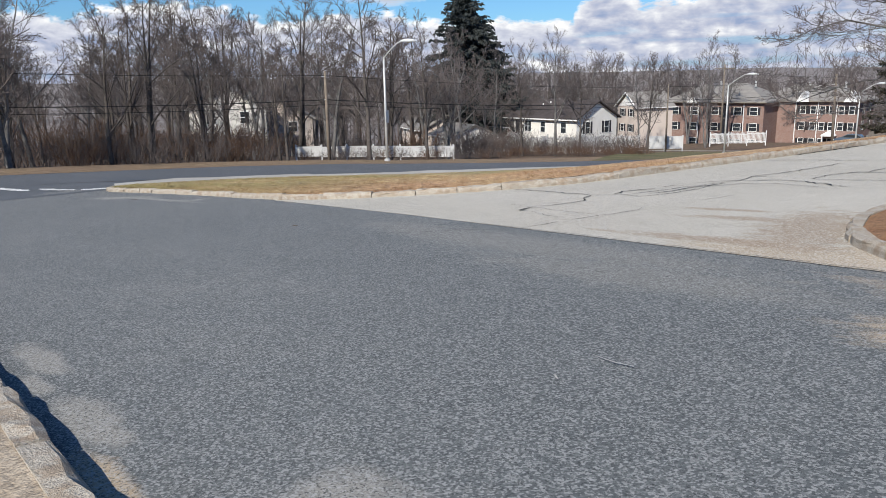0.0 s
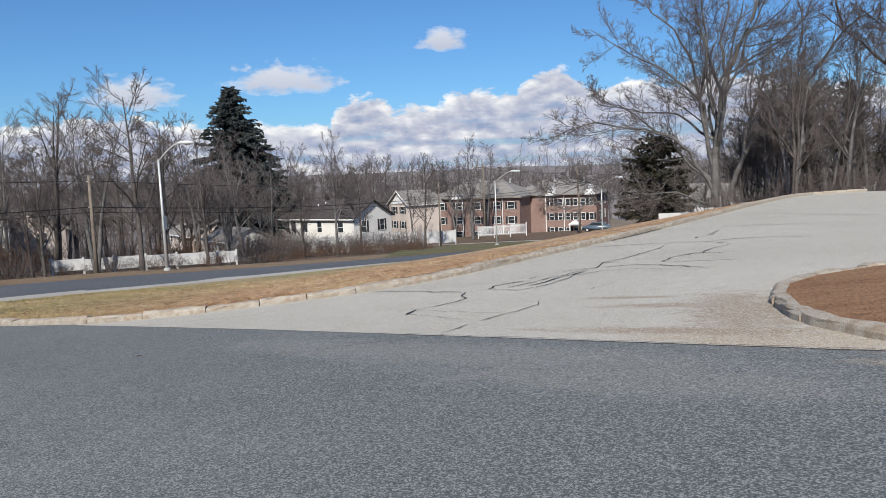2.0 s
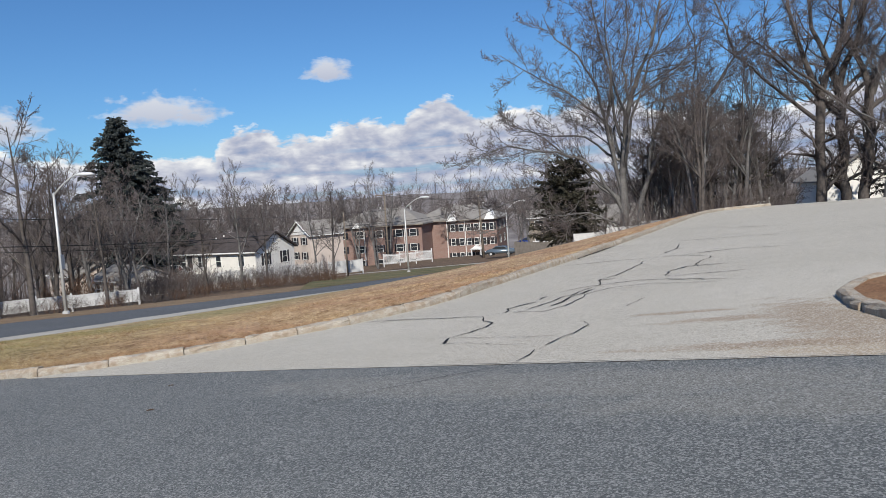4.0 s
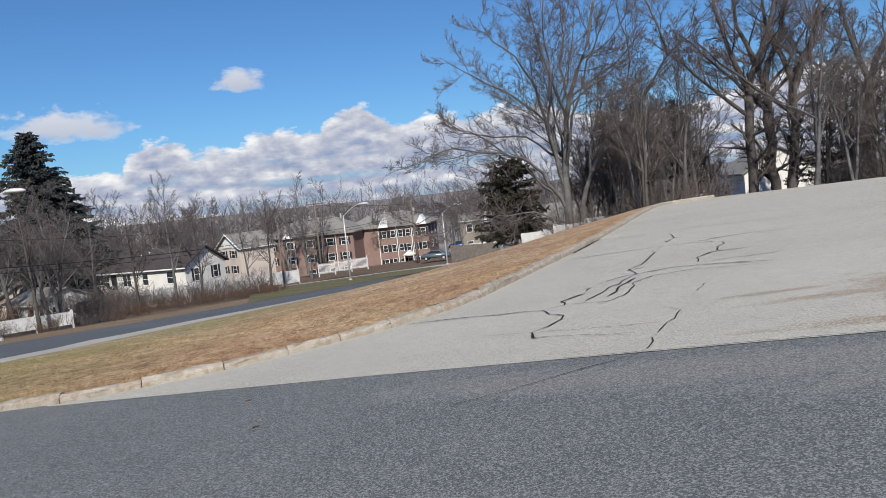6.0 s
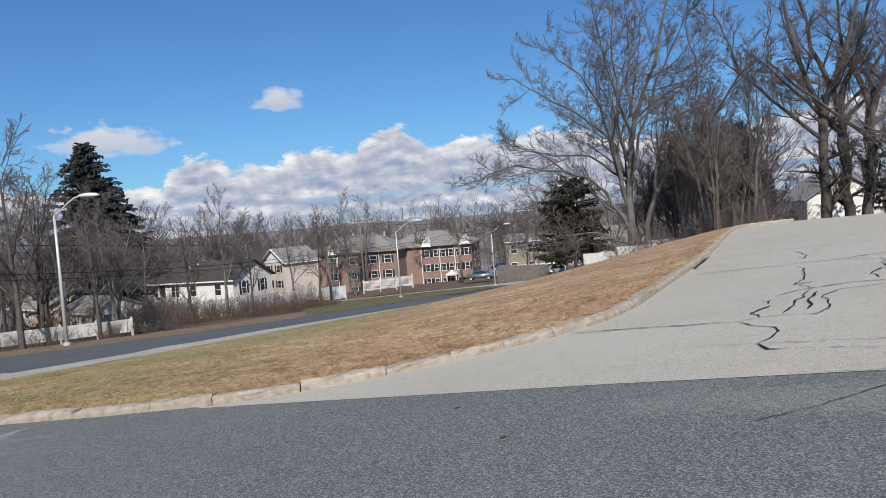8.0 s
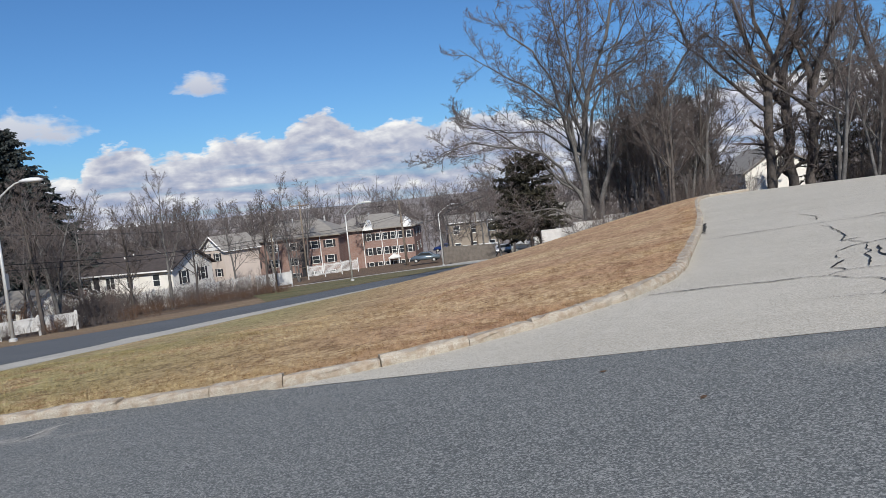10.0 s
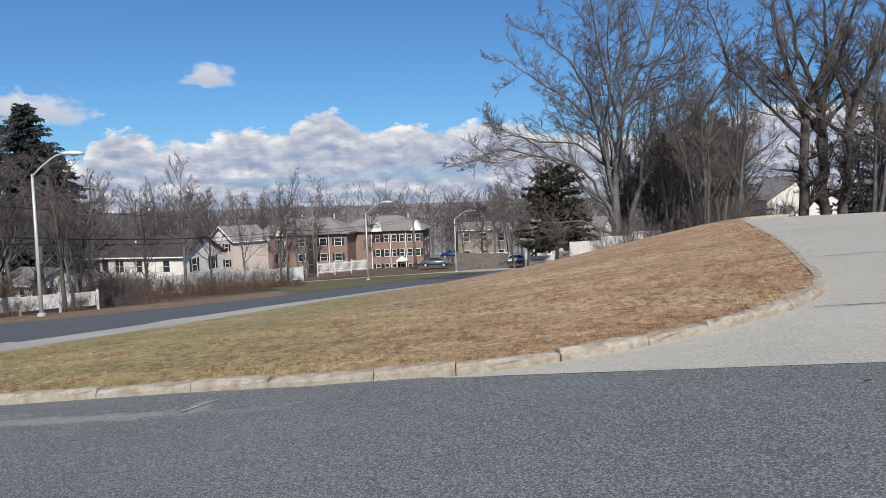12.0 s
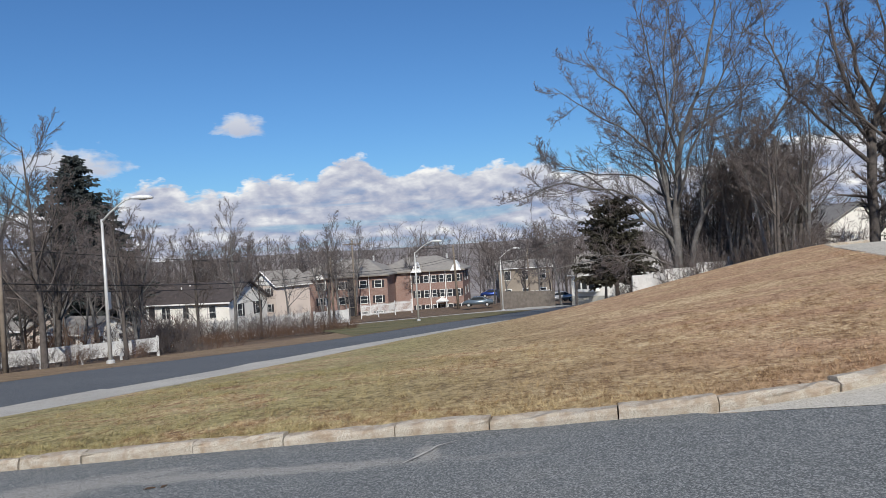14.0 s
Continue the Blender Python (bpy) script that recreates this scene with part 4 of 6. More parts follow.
# ---- evergreens ----
def conifer(name, label, x, y, tall, wide, mat, seed, droop=0.25, top=0.92, bare=0.1, dense=1.0, category="tree"):
    rng = random.Random(seed)
    g = land(x, y) - 0.3
    root = thing(name, Matrix.Translation((x, y, g)), label, category)
    trunk = limb(rng, V((0, 0, 0)), V((0, 0, 1)), tall, tall * 0.016 + 0.05, 0.02, 10, 0.015, 0.0)
    lines = [(*trunk, 7)]
    verts, faces = [], []
    z = tall * bare
    while z < tall * 0.985:
        u = (z / tall - bare) / (1 - bare)
        reach = wide * (1 - u) ** top * (0.55 + 0.45 * min(1.0, u * 6 + 0.35)) + 0.25
        n = max(3, int((5 + 5 * (1 - u)) * dense))
        for k in range(n):
            a = rng.uniform(0, math.tau)
            ln = reach * rng.uniform(0.3, 1.3)
            d = V((math.cos(a), math.sin(a), rng.uniform(-0.05, 0.25) + u * 0.4)).normalized()
            p, r = limb(rng, V((0, 0, z + rng.uniform(-0.2, 0.2))), d, ln, 0.035, 0.008, 4, 0.08, -droop * 0.25)
            lines.append((p, r, 3))
            m = max(5, int(ln * 9.0 * dense))
            for j in range(m):
                c, _, dd = at_line(p, r, 0.15 + 0.85 * (j + rng.random()) / m)
                s = rng.uniform(0.2, 0.46) * (0.7 + 0.1 * wide)
                e = (dd * 0.8 + rand_dir(rng) * 0.7 + V((0, 0, -droop))).normalized()
                f1 = e.cross(rand_dir(rng)).normalized()
                f2 = e.cross(f1)
                i = len(verts)
                w = s * 0.24
                verts += [c, c + e * s * 0.45 + f1 * w, c + e * s * 0.5 - f1 * w * 0.8 + f2 * w * 0.5, c + e * s * 0.4 - f2 * w, c + e * s]
                faces += [(i, i + 1, i + 2), (i, i + 2, i + 3), (i, i + 3, i + 1), (i + 4, i + 2, i + 1), (i + 4, i + 3, i + 2), (i + 4, i + 1, i + 3)]
        z += (0.34 + 0.25 * (1 - u)) / max(dense, 0.5) ** 0.5
    t = new("trunk", tubes_mesh("trunk", lines, BARK))
    c = new("crown", raw_mesh("crown", verts, faces, mat))
    t.parent = c.parent = root
    return root


sx, sy = polar(-30.3, 100)
conifer("spruce", "tall dark green spruce with drooping layered boughs", sx, sy, 24.0, 8.2, NEEDLES, 5, 0.45, 0.8, 0.10, 1.7)
sx, sy = polar(-29.0, 101)
conifer("spruce", "dark green spruce standing beside a taller one", sx, sy, 19.0, 7.2, NEEDLES, 6, 0.45, 0.8, 0.12, 1.6)
conifer("cedar", "bushy brown-green cedar below the big bare tree", 2.6, 45.6, 7.9, 2.7, CEDAR, 7, 0.15, 0.5, 0.24, 1.9)
conifer("cedar", "low bushy brown-green cedar in the thicket", 12.4, 47.6, 7.5, 2.8, CEDAR, 8, 0.1, 0.6, 0.02, 0.8)
conifer("cedar", "slender dull green cedar among the thicket trunks", 15.8, 48.4, 9.5, 2.8, CEDAR, 12, 0.1, 0.6, 0.1, 0.8)
conifer("pine", "dull green pine showing behind bare trunks", 31.5, 56.0, 13.0, 3.8, CEDAR, 9, 0.2, 0.6, 0.15, 0.9)


# ---- brush ----
def shrub_mesh(seed, tall, wide, stems):
    rng = random.Random(seed)
    lines = []
    for i in range(stems):
        a, q = rng.uniform(0, math.tau), rng.random() ** 0.5 * wide * 0.55
        d = V((math.cos(a) * rng.uniform(0.1, 0.6), math.sin(a) * rng.uniform(0.1, 0.6), 1)).normalized()
        st = limb(rng, V((math.cos(a) * q, math.sin(a) * q, -0.1)), d, tall * rng.uniform(0.6, 1.1), 0.014, 0.005, 4, 0.22, -0.02)
        lines.append((*st, 3))
        out = []
        sprout(rng, out, st, 0, [dict(count=6, start=0.2, angle=(20, 60), ratio=(0.25, 0.5), thin=0.7, least=0.006, steps=2, wiggle=0.25, lift=0.0),
                                 dict(count=3, start=0.2, angle=(20, 60), ratio=(0.3, 0.5), thin=0.7, least=0.005, steps=1, wiggle=0.25, lift=0.0)])
        lines += [(p, r, 3) for _, (p, r) in out]
    return lines


SHRUBS = [tubes_mesh("shrub", shrub_mesh(200 + i, 1.5, 1.6, 24), TWIG if i % 2 else BRUSH) for i in range(4)]


def shrub(k, x, y, s, turn, label, group):
    ob = new("shrub", SHRUBS[k])
    ob.matrix_basis = Matrix.Translation((x, y, land(x, y) - 0.05)) @ pose(0, 0, 0, 0, 0, turn) @ Matrix.Diagonal((s, s, s, 1))
    return tagged(ob, label, "shrub", group)


def build_brush():
    rng = random.Random(5)
    total = line_length(STREET_FAR[1:8])
    for i in range(46):
        p = along(STREET_FAR[1:8], total * (i + rng.random()) / 46)
        q = along(STREET_FAR[1:8], min(total * (i + 1) / 46 + 0.5, total))
        d = (q - p).normalized() if (q - p).length else Vector((0, 1))
        o = rng.uniform(5.2, 9.5)
        if p.y > 19 and rng.random() < 0.6:
            continue
        shrub(rng.randrange(4), p.x - d.y * o, p.y + d.x * o, rng.uniform(0.8, 1.5) if p.y < 17 else rng.uniform(0.35, 0.6), rng.uniform(0, 360), "tangled leafless brush at the edge of the woods", "brush along the woods")
    for az, d in ((-26.6, 54), (-25.6, 55), (-24.9, 53), (-26.0, 57), (-24.3, 56)):
        x, y = polar(az, d)
        shrub(rng.choice((1, 3)), x, y, 1.45, rng.uniform(0, 360), "large drooping leafless bush by the fence", "bushes by the fence")
    for i in range(36):
        az = -23.5 + 12.5 * (i + rng.random()) / 36
        x, y = polar(az, rng.uniform(60, 66))
        shrub(rng.choice((0, 2)), x, y, rng.uniform(0.4, 0.75), rng.uniform(0, 360), "low russet leafless brush along the fence", "russet brush")
    for i in range(26):
        az = -24.6 + 11.5 * (i + rng.random()) / 26
        x, y = polar(az, rng.uniform(66, 72))
        shrub(rng.choice((1, 3)), x, y, rng.uniform(0.9, 1.6), rng.uniform(0, 360), "tall leafless saplings and brush before the white house", "saplings along the fence")
    for i in range(70):
        az, d = radians(rng.uniform(-66, -31)), rng.uniform(44, 80)
        x, y = 4.8 + d * math.sin(az), -11.4 + d * math.cos(az)
        if line_dist(x, y, STREET_FAR) < 8 or (x > -37 and 22 < y < 36):
            continue
        shrub(rng.randrange(4), x, y, rng.uniform(1.1, 2.2), rng.uniform(0, 360), "dense leafless undergrowth inside the woods", "undergrowth in the woods")
    for i in range(14):
        t = (i + rng.random()) / 14
        shrub(rng.choice((1, 3)), -35.0 + 9.0 * t + 0.9, 25.3 + 8.2 * t - 0.9, rng.uniform(0.4, 0.75), rng.uniform(0, 360), "leafless twiggy brush in front of the white fence", "brush along the fence")
    for i in range(120):
        x, y = rng.uniform(4, 42), rng.uniform(39, 52)
        if 17.6 < math.degrees(math.atan2(x + 0.5, y + 10.2)) < 24.6:
            continue
        shrub(rng.choice((1, 3)), x, y, rng.uniform(1.0, 2.1), rng.uniform(0, 360), "dense leafless undergrowth beyond the car park", "undergrowth")


build_brush()


def far_woods():
    """Leafless woods in the distance, one joined mass."""
    rng = random.Random(21)
    lines = []
    for k in range(800):
        az, d = rng.uniform(-82, 42), rng.uniform(116, 250)
        if -19 < az < 3 and d < 152:
            continue
        x, y = polar(az, d)
        g = land(x, y)
        g = g - max(0.0, d - 125) * 0.1
        top = 2.0 + d * math.tan(radians(rng.uniform(-0.3, 1.5)))
        h = max(top - g, 5.0)
        d0 = (V((0, 0, 1)) + rand_dir(rng) * 0.08).normalized()
        st = limb(rng, V((x, y, g - 1)), d0, h, 0.16, 0.03, 3, 0.06, 0.03)
        lines.append((*st, 3))
        out = []
        sprout(rng, out, st, 0, [dict(count=11, start=0.3, angle=(25, 55), ratio=(0.22, 0.36), thin=0.5, least=0.05, steps=1, wiggle=0.2, lift=0.1),
                                 dict(count=6, start=0.2, angle=(25, 55), ratio=(0.35, 0.6), thin=0.6, least=0.032, steps=1, wiggle=0.2, lift=0.06)])
        lines += [(p, r, 3) for _, (p, r) in out]
    ob = new("far_woods", tubes_mesh("far_woods", lines, TWIG))
    tagged(ob, "distant grey-brown leafless woods on low hills", "woods", "", "stuff")


far_woods()

# ---- street lamps, poles and wires ----


def street_lamp(x, y, tall, reach, rise, turn, label, sign=False):
    g = land(x, y) + 0.02
    root = thing("street_lamp", pose(x, y, g, 0, 0, turn), label, "street lamp", "street lamps")
    bm = bmesh.new()
    tube(bm, [(0, 0, -0.3), (0, 0, tall * 0.5), (0, 0, tall)], [0.095, 0.075, 0.055], 10)
    part("pole", bm, STEEL, root, smooth=True)
    bm = bmesh.new()
    tube(bm, [(0, 0, -0.1), (0, 0, 0.12), (0, 0, 0.16)], [0.19, 0.18, 0.12], 10)
    part("base", bm, STEEL, root)
    bm = bmesh.new()
    tube(bm, [(0, 0, tall - 0.12), (reach * 0.2, 0, tall + rise * 0.30), (reach * 0.44, 0, tall + rise * 0.70), (reach * 0.6, 0, tall + rise * 0.92), (reach * 0.74, 0, tall + rise * 0.98)],
         [0.05, 0.045, 0.04, 0.035, 0.033], 8)
    part("arm", bm, STEEL, root, smooth=True)
    bm = bmesh.new()
    h = tall + rise
    rows = []
    for u, w, t, b in ((0.0, 0.05, 0.04, -0.04), (0.2, 0.12, 0.10, -0.06), (0.5, 0.18, 0.13, -0.08), (0.85, 0.17, 0.10, -0.08), (1.02, 0.07, 0.03, -0.06)):
        xx = reach * 0.70 + u
        rows.append([bm.verts.new((xx, w * cy, h + zz)) for cy, zz in ((-1, 0), (-0.7, t * 0.8), (0, t), (0.7, t * 0.8), (1, 0), (0.7, b), (-0.7, b))])
    for r0, r1 in zip(rows, rows[1:]):
        for k in range(7):
            bm.faces.new((r0[k], r0[(k + 1) % 7], r1[(k + 1) % 7], r1[k]))
    bm.faces.new(rows[0])
    bm.faces.new(rows[-1])
    bmesh.ops.recalc_face_normals(bm, faces=bm.faces)
    head = part("lamp_head", bm, LAMP_CASE, root, "pale grey cobra-head casing", True)
    bm = bmesh.new()
    bmesh.ops.create_uvsphere(bm, u_segments=10, v_segments=6, radius=0.13, matrix=Matrix.Translation((reach * 0.70 + 0.58, 0, h - 0.05)) @ Matrix.Diagonal((1.5, 0.9, 0.6, 1)))
    part("lens", bm, LENS, head, "clear glass lamp lens", True)
    if sign:
        part("sign_plate", boxed(0.10, 0.125, -0.17, 0.17, 2.35, 3.1, 0.006), SIGN_BACK, root, "plain grey sign plate")
        part("bracket", boxed(0.05, 0.11, -0.03, 0.03, 2.5, 2.95), STEEL, root)
    return root


street_lamp(-23.06, 22.61, 6.3, 1.75, 0.85, 8, "galvanised steel street lamp with a curved arm and a sign", True)
street_lamp(-13.4, 58.79, 6.3, 2.2, 0.9, 0, "galvanised steel street lamp with a curved arm on the grass")
street_lamp(-5.5, 78.0, 6.3, 2.1, 0.9, 5, "galvanised steel street lamp at the bend of the street")


def utility_pole(x, y, top, label, arm=0.0, lean=0.0, turn=0.0, thick=0.12):
    g = land(x, y)
    tall = top - g
    root = thing("utility_pole", pose(x, y, g, 0, lean, turn), label, "utility pole", "utility poles")
    bm = bmesh.new()
    tube(bm, [(0, 0, -0.4), (0, 0, tall * 0.5), (0, 0, tall)], [thick, thick * 0.85, thick * 0.65], 10)
    part("pole", bm, POLE_WOOD, root, smooth=True)
    if arm:
        part("crossarm", boxed(-arm, arm, -0.16, -0.05, tall - 0.75, tall - 0.6, 0.01), POLE_WOOD, root)
        for u in (-0.92, -0.45, 0.45, 0.92):
            bm = bmesh.new()
            tube(bm, [(u * arm, -0.1, tall - 0.6), (u * arm, -0.1, tall - 0.38)], [0.05, 0.035], 6)
            part("insulator", bm, STEEL, root)
    for z in (tall - 0.35, tall - 1.8):
        bm = bmesh.new()
        tube(bm, [(0, -thick * 0.7, z), (0, -thick * 1.6, z)], [0.03, 0.03], 6)
        part("bracket", bm, STEEL, root)
    return V((x, y, top))


W1 = utility_pole(-27.2, 21.65, 2.7, "weathered wooden utility pole at the edge of the woods")
W0 = utility_pole(-37.5, -14.0, 4.2, "weathered wooden utility pole beyond the driveway mouth")
U3 = utility_pole(*polar(-12.7, 84), 0.9, "slim weathered utility pole near the white fence", thick=0.12)
U1 = utility_pole(-12.1, 103.5, 1.55, "stout weathered utility pole in front of the brick flats", lean=-1.5, thick=0.2)
U2 = utility_pole(*polar(-11.0, 118), 3.3, "tall wooden utility pole with a double crossarm", 1.5, turn=10, thick=0.17)
U4 = utility_pole(*polar(2.5, 120), 0.6, "wooden utility pole far down the street", thick=0.14)


def wire(a, b, sag, name="overhead_wire", thick=0.017, label="black overhead wire slung between utility poles"):
    bm = bmesh.new()
    pts = []
    for i in range(13):
        t = i / 12
        p = a.lerp(b, t)
        pts.append(p - V((0, 0, sag * 4 * t * (1 - t))))
    tube(bm, pts, thick, 5)
    tagged(mesh_object(name, bm, CABLE), label, "wire", "overhead wires")


for dz, sag, th in ((-0.3, 0.35, 0.016), (-1.8, 0.5, 0.026), (-2.1, 0.55, 0.018)):
    for a, b in ((W0, W1), (W1, U3), (U3, U1), (U1, U4)):
        wire(a + V((0, 0, dz)), b + V((0, 0, dz)), sag, thick=th)
for u in (-1.3, 1.3):
    wire(U2 + V((u, 0, -0.5)), U1 + V((u * 0.2, 0, -0.4)), 0.5)


# ---- fences ----
def vinyl_fence(a, b, base_a, base_b, tall, panel, label, picket=False):
    a, b = V(a), V(b)
    length = (b - a).length
    yaw = math.degrees(math.atan2((b - a).y, (b - a).x))
    root = thing("fence", pose(a.x, a.y, 0, 0, 0, yaw), label, "fence")
    n = max(1, round(length / panel))
    for i in range(n + 1):
        u = length * i / n
        z = base_a + (base_b - base_a) * i / n
        bm = boxed(u - 0.065, u + 0.065, -0.065, 0.065, z - 0.3, z + tall + 0.06)
        tube(bm, [(u, 0, z + tall + 0.06), (u, 0, z + tall + 0.16)], [0.10, 0.01], 4)
        part("post", bm, VINYL, root)
        if i == n:
            break
        w = length / n
        zz = z + (base_b - base_a) / n * 0.5
        if picket:
            for s in (0.25, tall - 0.25):
                bm = bmesh.new()
                box(bm, u + 0.07, u + w - 0.07, -0.02, 0.02, zz + s - 0.05, zz + s + 0.05)
                part("rail", bm, VINYL, root)
            k = int(w / 0.16)
            for j in range(k):
                x0 = u + 0.1 + (w - 0.2) * (j + 0.5) / k
                bm = bmesh.new()
                prism(bm, [(x0 - 0.04, zz + 0.05), (x0 + 0.04, zz + 0.05), (x0 + 0.04, zz + tall - 0.08), (x0, zz + tall), (x0 - 0.04, zz + tall - 0.08)], -0.045, -0.021)
                part("picket", bm, VINYL, root)
        else:
            pan = part("panel", boxed(u + 0.065, u + w - 0.065, -0.02, 0.02, zz + 0.02, zz + tall - 0.08), VINYL, root)
            for j in range(int(w / 0.3)):
                x0 = u + 0.1 + j * 0.3
                if x0 + 0.28 < u + w - 0.06:
                    part("plank", boxed(x0, x0 + 0.285, -0.03, 0.03, zz + 0.1, zz + tall - 0.14), VINYL, pan)
            bm = boxed(u + 0.065, u + w - 0.065, -0.04, 0.04, zz + tall - 0.10, zz + tall)
            part("rail", bm, VINYL, root)
    return root


def at14(az, d):
    return polar(az, d)


def grounded(p):
    return land(p[0], p[1])


fa, fb = (-35.4, 26.1), (-32.7, 28.8)
fc = (-26.3, 33.9)
vinyl_fence(fa, fb, grounded(fa), grounded(fb), 0.8, 1.9, "low white vinyl panel fence among bare trunks at the verge")
vinyl_fence(fb, fc, grounded(fb), grounded(fc), 0.85, 2.1, "white vinyl panel fence behind the street lamp")
ha, hb = at14(-26.2, 70), at14(-14.6, 82)
vinyl_fence(ha, hb, grounded(ha) + 0.0, grounded(hb) + 0.2, 1.7, 2.4, "white vinyl fence with posts below the white house", True)
ka, kb = at14(-14.2, 84), at14(-11.6, 86)
vinyl_fence(ka, kb, grounded(ka) + 0.3, grounded(kb) + 0.3, 1.5, 2.2, "white vinyl fence section beside the bare tree")
pa, pb = at14(-10.6, 99), at14(-6.7, 100)
vinyl_fence(pa, pb, grounded(pa) + 0.6, grounded(pb) + 0.7, 1.5, 2.4, "white picket fence in front of the brick flats", True)
ra, rb = (3.0, 41.5), (17.0, 46.0)
vinyl_fence(ra, rb, -2.9, -1.3, 1.35, 2.4, "white vinyl fence glimpsed beyond the grass crest")


def board_fence(a, b, tall, label):
    a, b = V(a), V(b)
    length = (b - a).length
    yaw = math.degrees(math.atan2((b - a).y, (b - a).x))
    root = thing("fence", pose(a.x, a.y, land(a.x, a.y) + 0.1, 0, 0, yaw), label, "fence")
    rng = random.Random(8)
    n = int(length / 0.22)
    for i in range(n):
        u = length * i / n
        h = tall + rng.uniform(-0.05, 0.05)
        part("board", boxed(u + 0.005, u + length / n - 0.005, -0.012, 0.012, -0.2, h), FENCE_WOOD, root)
    for s in (0.4, tall - 0.35):
        part("rail", boxed(0, length, 0.013, 0.06, s - 0.045, s + 0.045), FENCE_WOOD, root)
    return root


board_fence(at14(0.2, 97), at14(4.4, 93), 2.2, "grey weathered board fence beside the tan house")


# ---- houses ----
def window(root, x, z, w, h, y=0.0, shutters=True, m=None, label="", glass=None):
    """A sash window on a wall that faces -y; m turns it onto another wall."""
    m = m or Matrix()

    def put(name, bm, mat, parent, lab=""):
        bmesh.ops.transform(bm, matrix=m, verts=bm.verts)
        return part(name, bm, mat, parent, lab)
    bm = bmesh.new()
    t = 0.07
    box(bm, x - w / 2 - t, x - w / 2, y - 0.05, y + 0.03, z, z + h)
    box(bm, x + w / 2, x + w / 2 + t, y - 0.05, y + 0.03, z, z + h)
    box(bm, x - w / 2 - t, x + w / 2 + t, y - 0.05, y + 0.03, z + h, z + h + t)
    box(bm, x - w / 2 - t - 0.03, x + w / 2 + t + 0.03, y - 0.08, y + 0.03, z - t, z)
    box(bm, x - w / 2, x + w / 2, y - 0.035, y + 0.02, z + h * 0.5 - 0.025, z + h * 0.5 + 0.025)
    win = put("window", bm, TRIM_WHITE, root, label)
    put("pane", boxed(x - w / 2, x + w / 2, y - 0.022, y + 0.01, z, z + h), glass or GLASS, win)
    if shutters:
        for s in (-1, 1):
            c = x + s * (w / 2 + t + 0.21)
            put("shutter", boxed(c - 0.19, c + 0.19, y - 0.04, y + 0.01, z - 0.03, z + h + 0.03), SHUTTER_AND_SHADE, win)
    return win


def gable_body(bm, length, deep, wall, rise):
    """Ridge along x, front wall at y = 0."""
    pts = [(0, 0), (deep, 0), (deep, wall), (deep / 2, wall + rise), (0, wall)]
    a = [bm.verts.new((0, y, z)) for y, z in pts]
    b = [bm.verts.new((length, y, z)) for y, z in pts]
    bm.faces.new(a)
    bm.faces.new(list(reversed(b)))
    for i in range(5):
        j = (i + 1) % 5
        bm.faces.new((a[j], a[i], b[i], b[j]))
    bmesh.ops.recalc_face_normals(bm, faces=bm.faces)


def gable_roof(bm, length, deep, wall, rise, over=0.35, thick=0.16):
    k = rise / (deep / 2)
    for s in (0, 1):
        y0, y1 = (-over, deep / 2) if s == 0 else (deep + over, deep / 2)
        z0, z1 = wall - over * k, wall + rise
        c = [(y0, z0 + 0.02), (y1, z1 + 0.02), (y1, z1 + thick + 0.02), (y0, z0 + thick + 0.02)]
        a = [bm.verts.new((-over, y, z)) for y, z in c]
        b = [bm.verts.new((length + over, y, z)) for y, z in c]
        bm.faces.new(a)
        bm.faces.new(b)
        for i in range(4):
            j = (i + 1) % 4
            bm.faces.new((a[i], a[j], b[j], b[i]))
    bmesh.ops.recalc_face_normals(bm, faces=bm.faces)


def simple_house(x, y, base, yaw, length, deep, wall, rise, wall_mat, roof_mat, label, name="house", storeys=2, cols=4, shutters=True, roofless=False, sides=True, chimney=False):
    root = thing(name, pose(x, y, base, 0, 0, yaw), label, "house")
    bm = bmesh.new()
    gable_body(bm, length, deep, wall, rise)
    part("wall", bm, wall_mat, root)
    part("foundation", boxed(-0.03, length + 0.03, -0.03, deep + 0.03, -1.5, 0.15), CONCRETE, root)
    bm = bmesh.new()
    gable_roof(bm, length, deep, wall, rise)
    roof = part("roof", bm, roof_mat, root)
    part("fascia", boxed(-0.35, length + 0.35, -0.40, -0.355, wall - 0.36 * rise / (deep / 2) - 0.02, wall - 0.36 * rise / (deep / 2) + 0.13), TRIM_WHITE, roof)
    if chimney:
        part("vent", boxed(length * 0.6, length * 0.6 + 0.35, deep * 0.42, deep * 0.42 + 0.35, wall + rise * 0.7, wall + rise + 0.5), STEEL, roof)
    per = wall / storeys
    for s in range(storeys):
        for c in range(cols):
            window(root, length * (c + 0.5) / cols, s * per + per * 0.36, 0.95, per * 0.46, 0.0, shutters)
        if sides:
            for side, m in ((1, Matrix.Translation((length, 0, 0)) @ pose(0, 0, 0, 0, 0, 90)), (0, Matrix.Translation((0, deep, 0)) @ pose(0, 0, 0, 0, 0, -90))):
                for c in (0.28, 0.72):
                    window(root, deep * c, s * per + per * 0.36, 0.85, per * 0.46, 0.0, shutters, m)
    return root


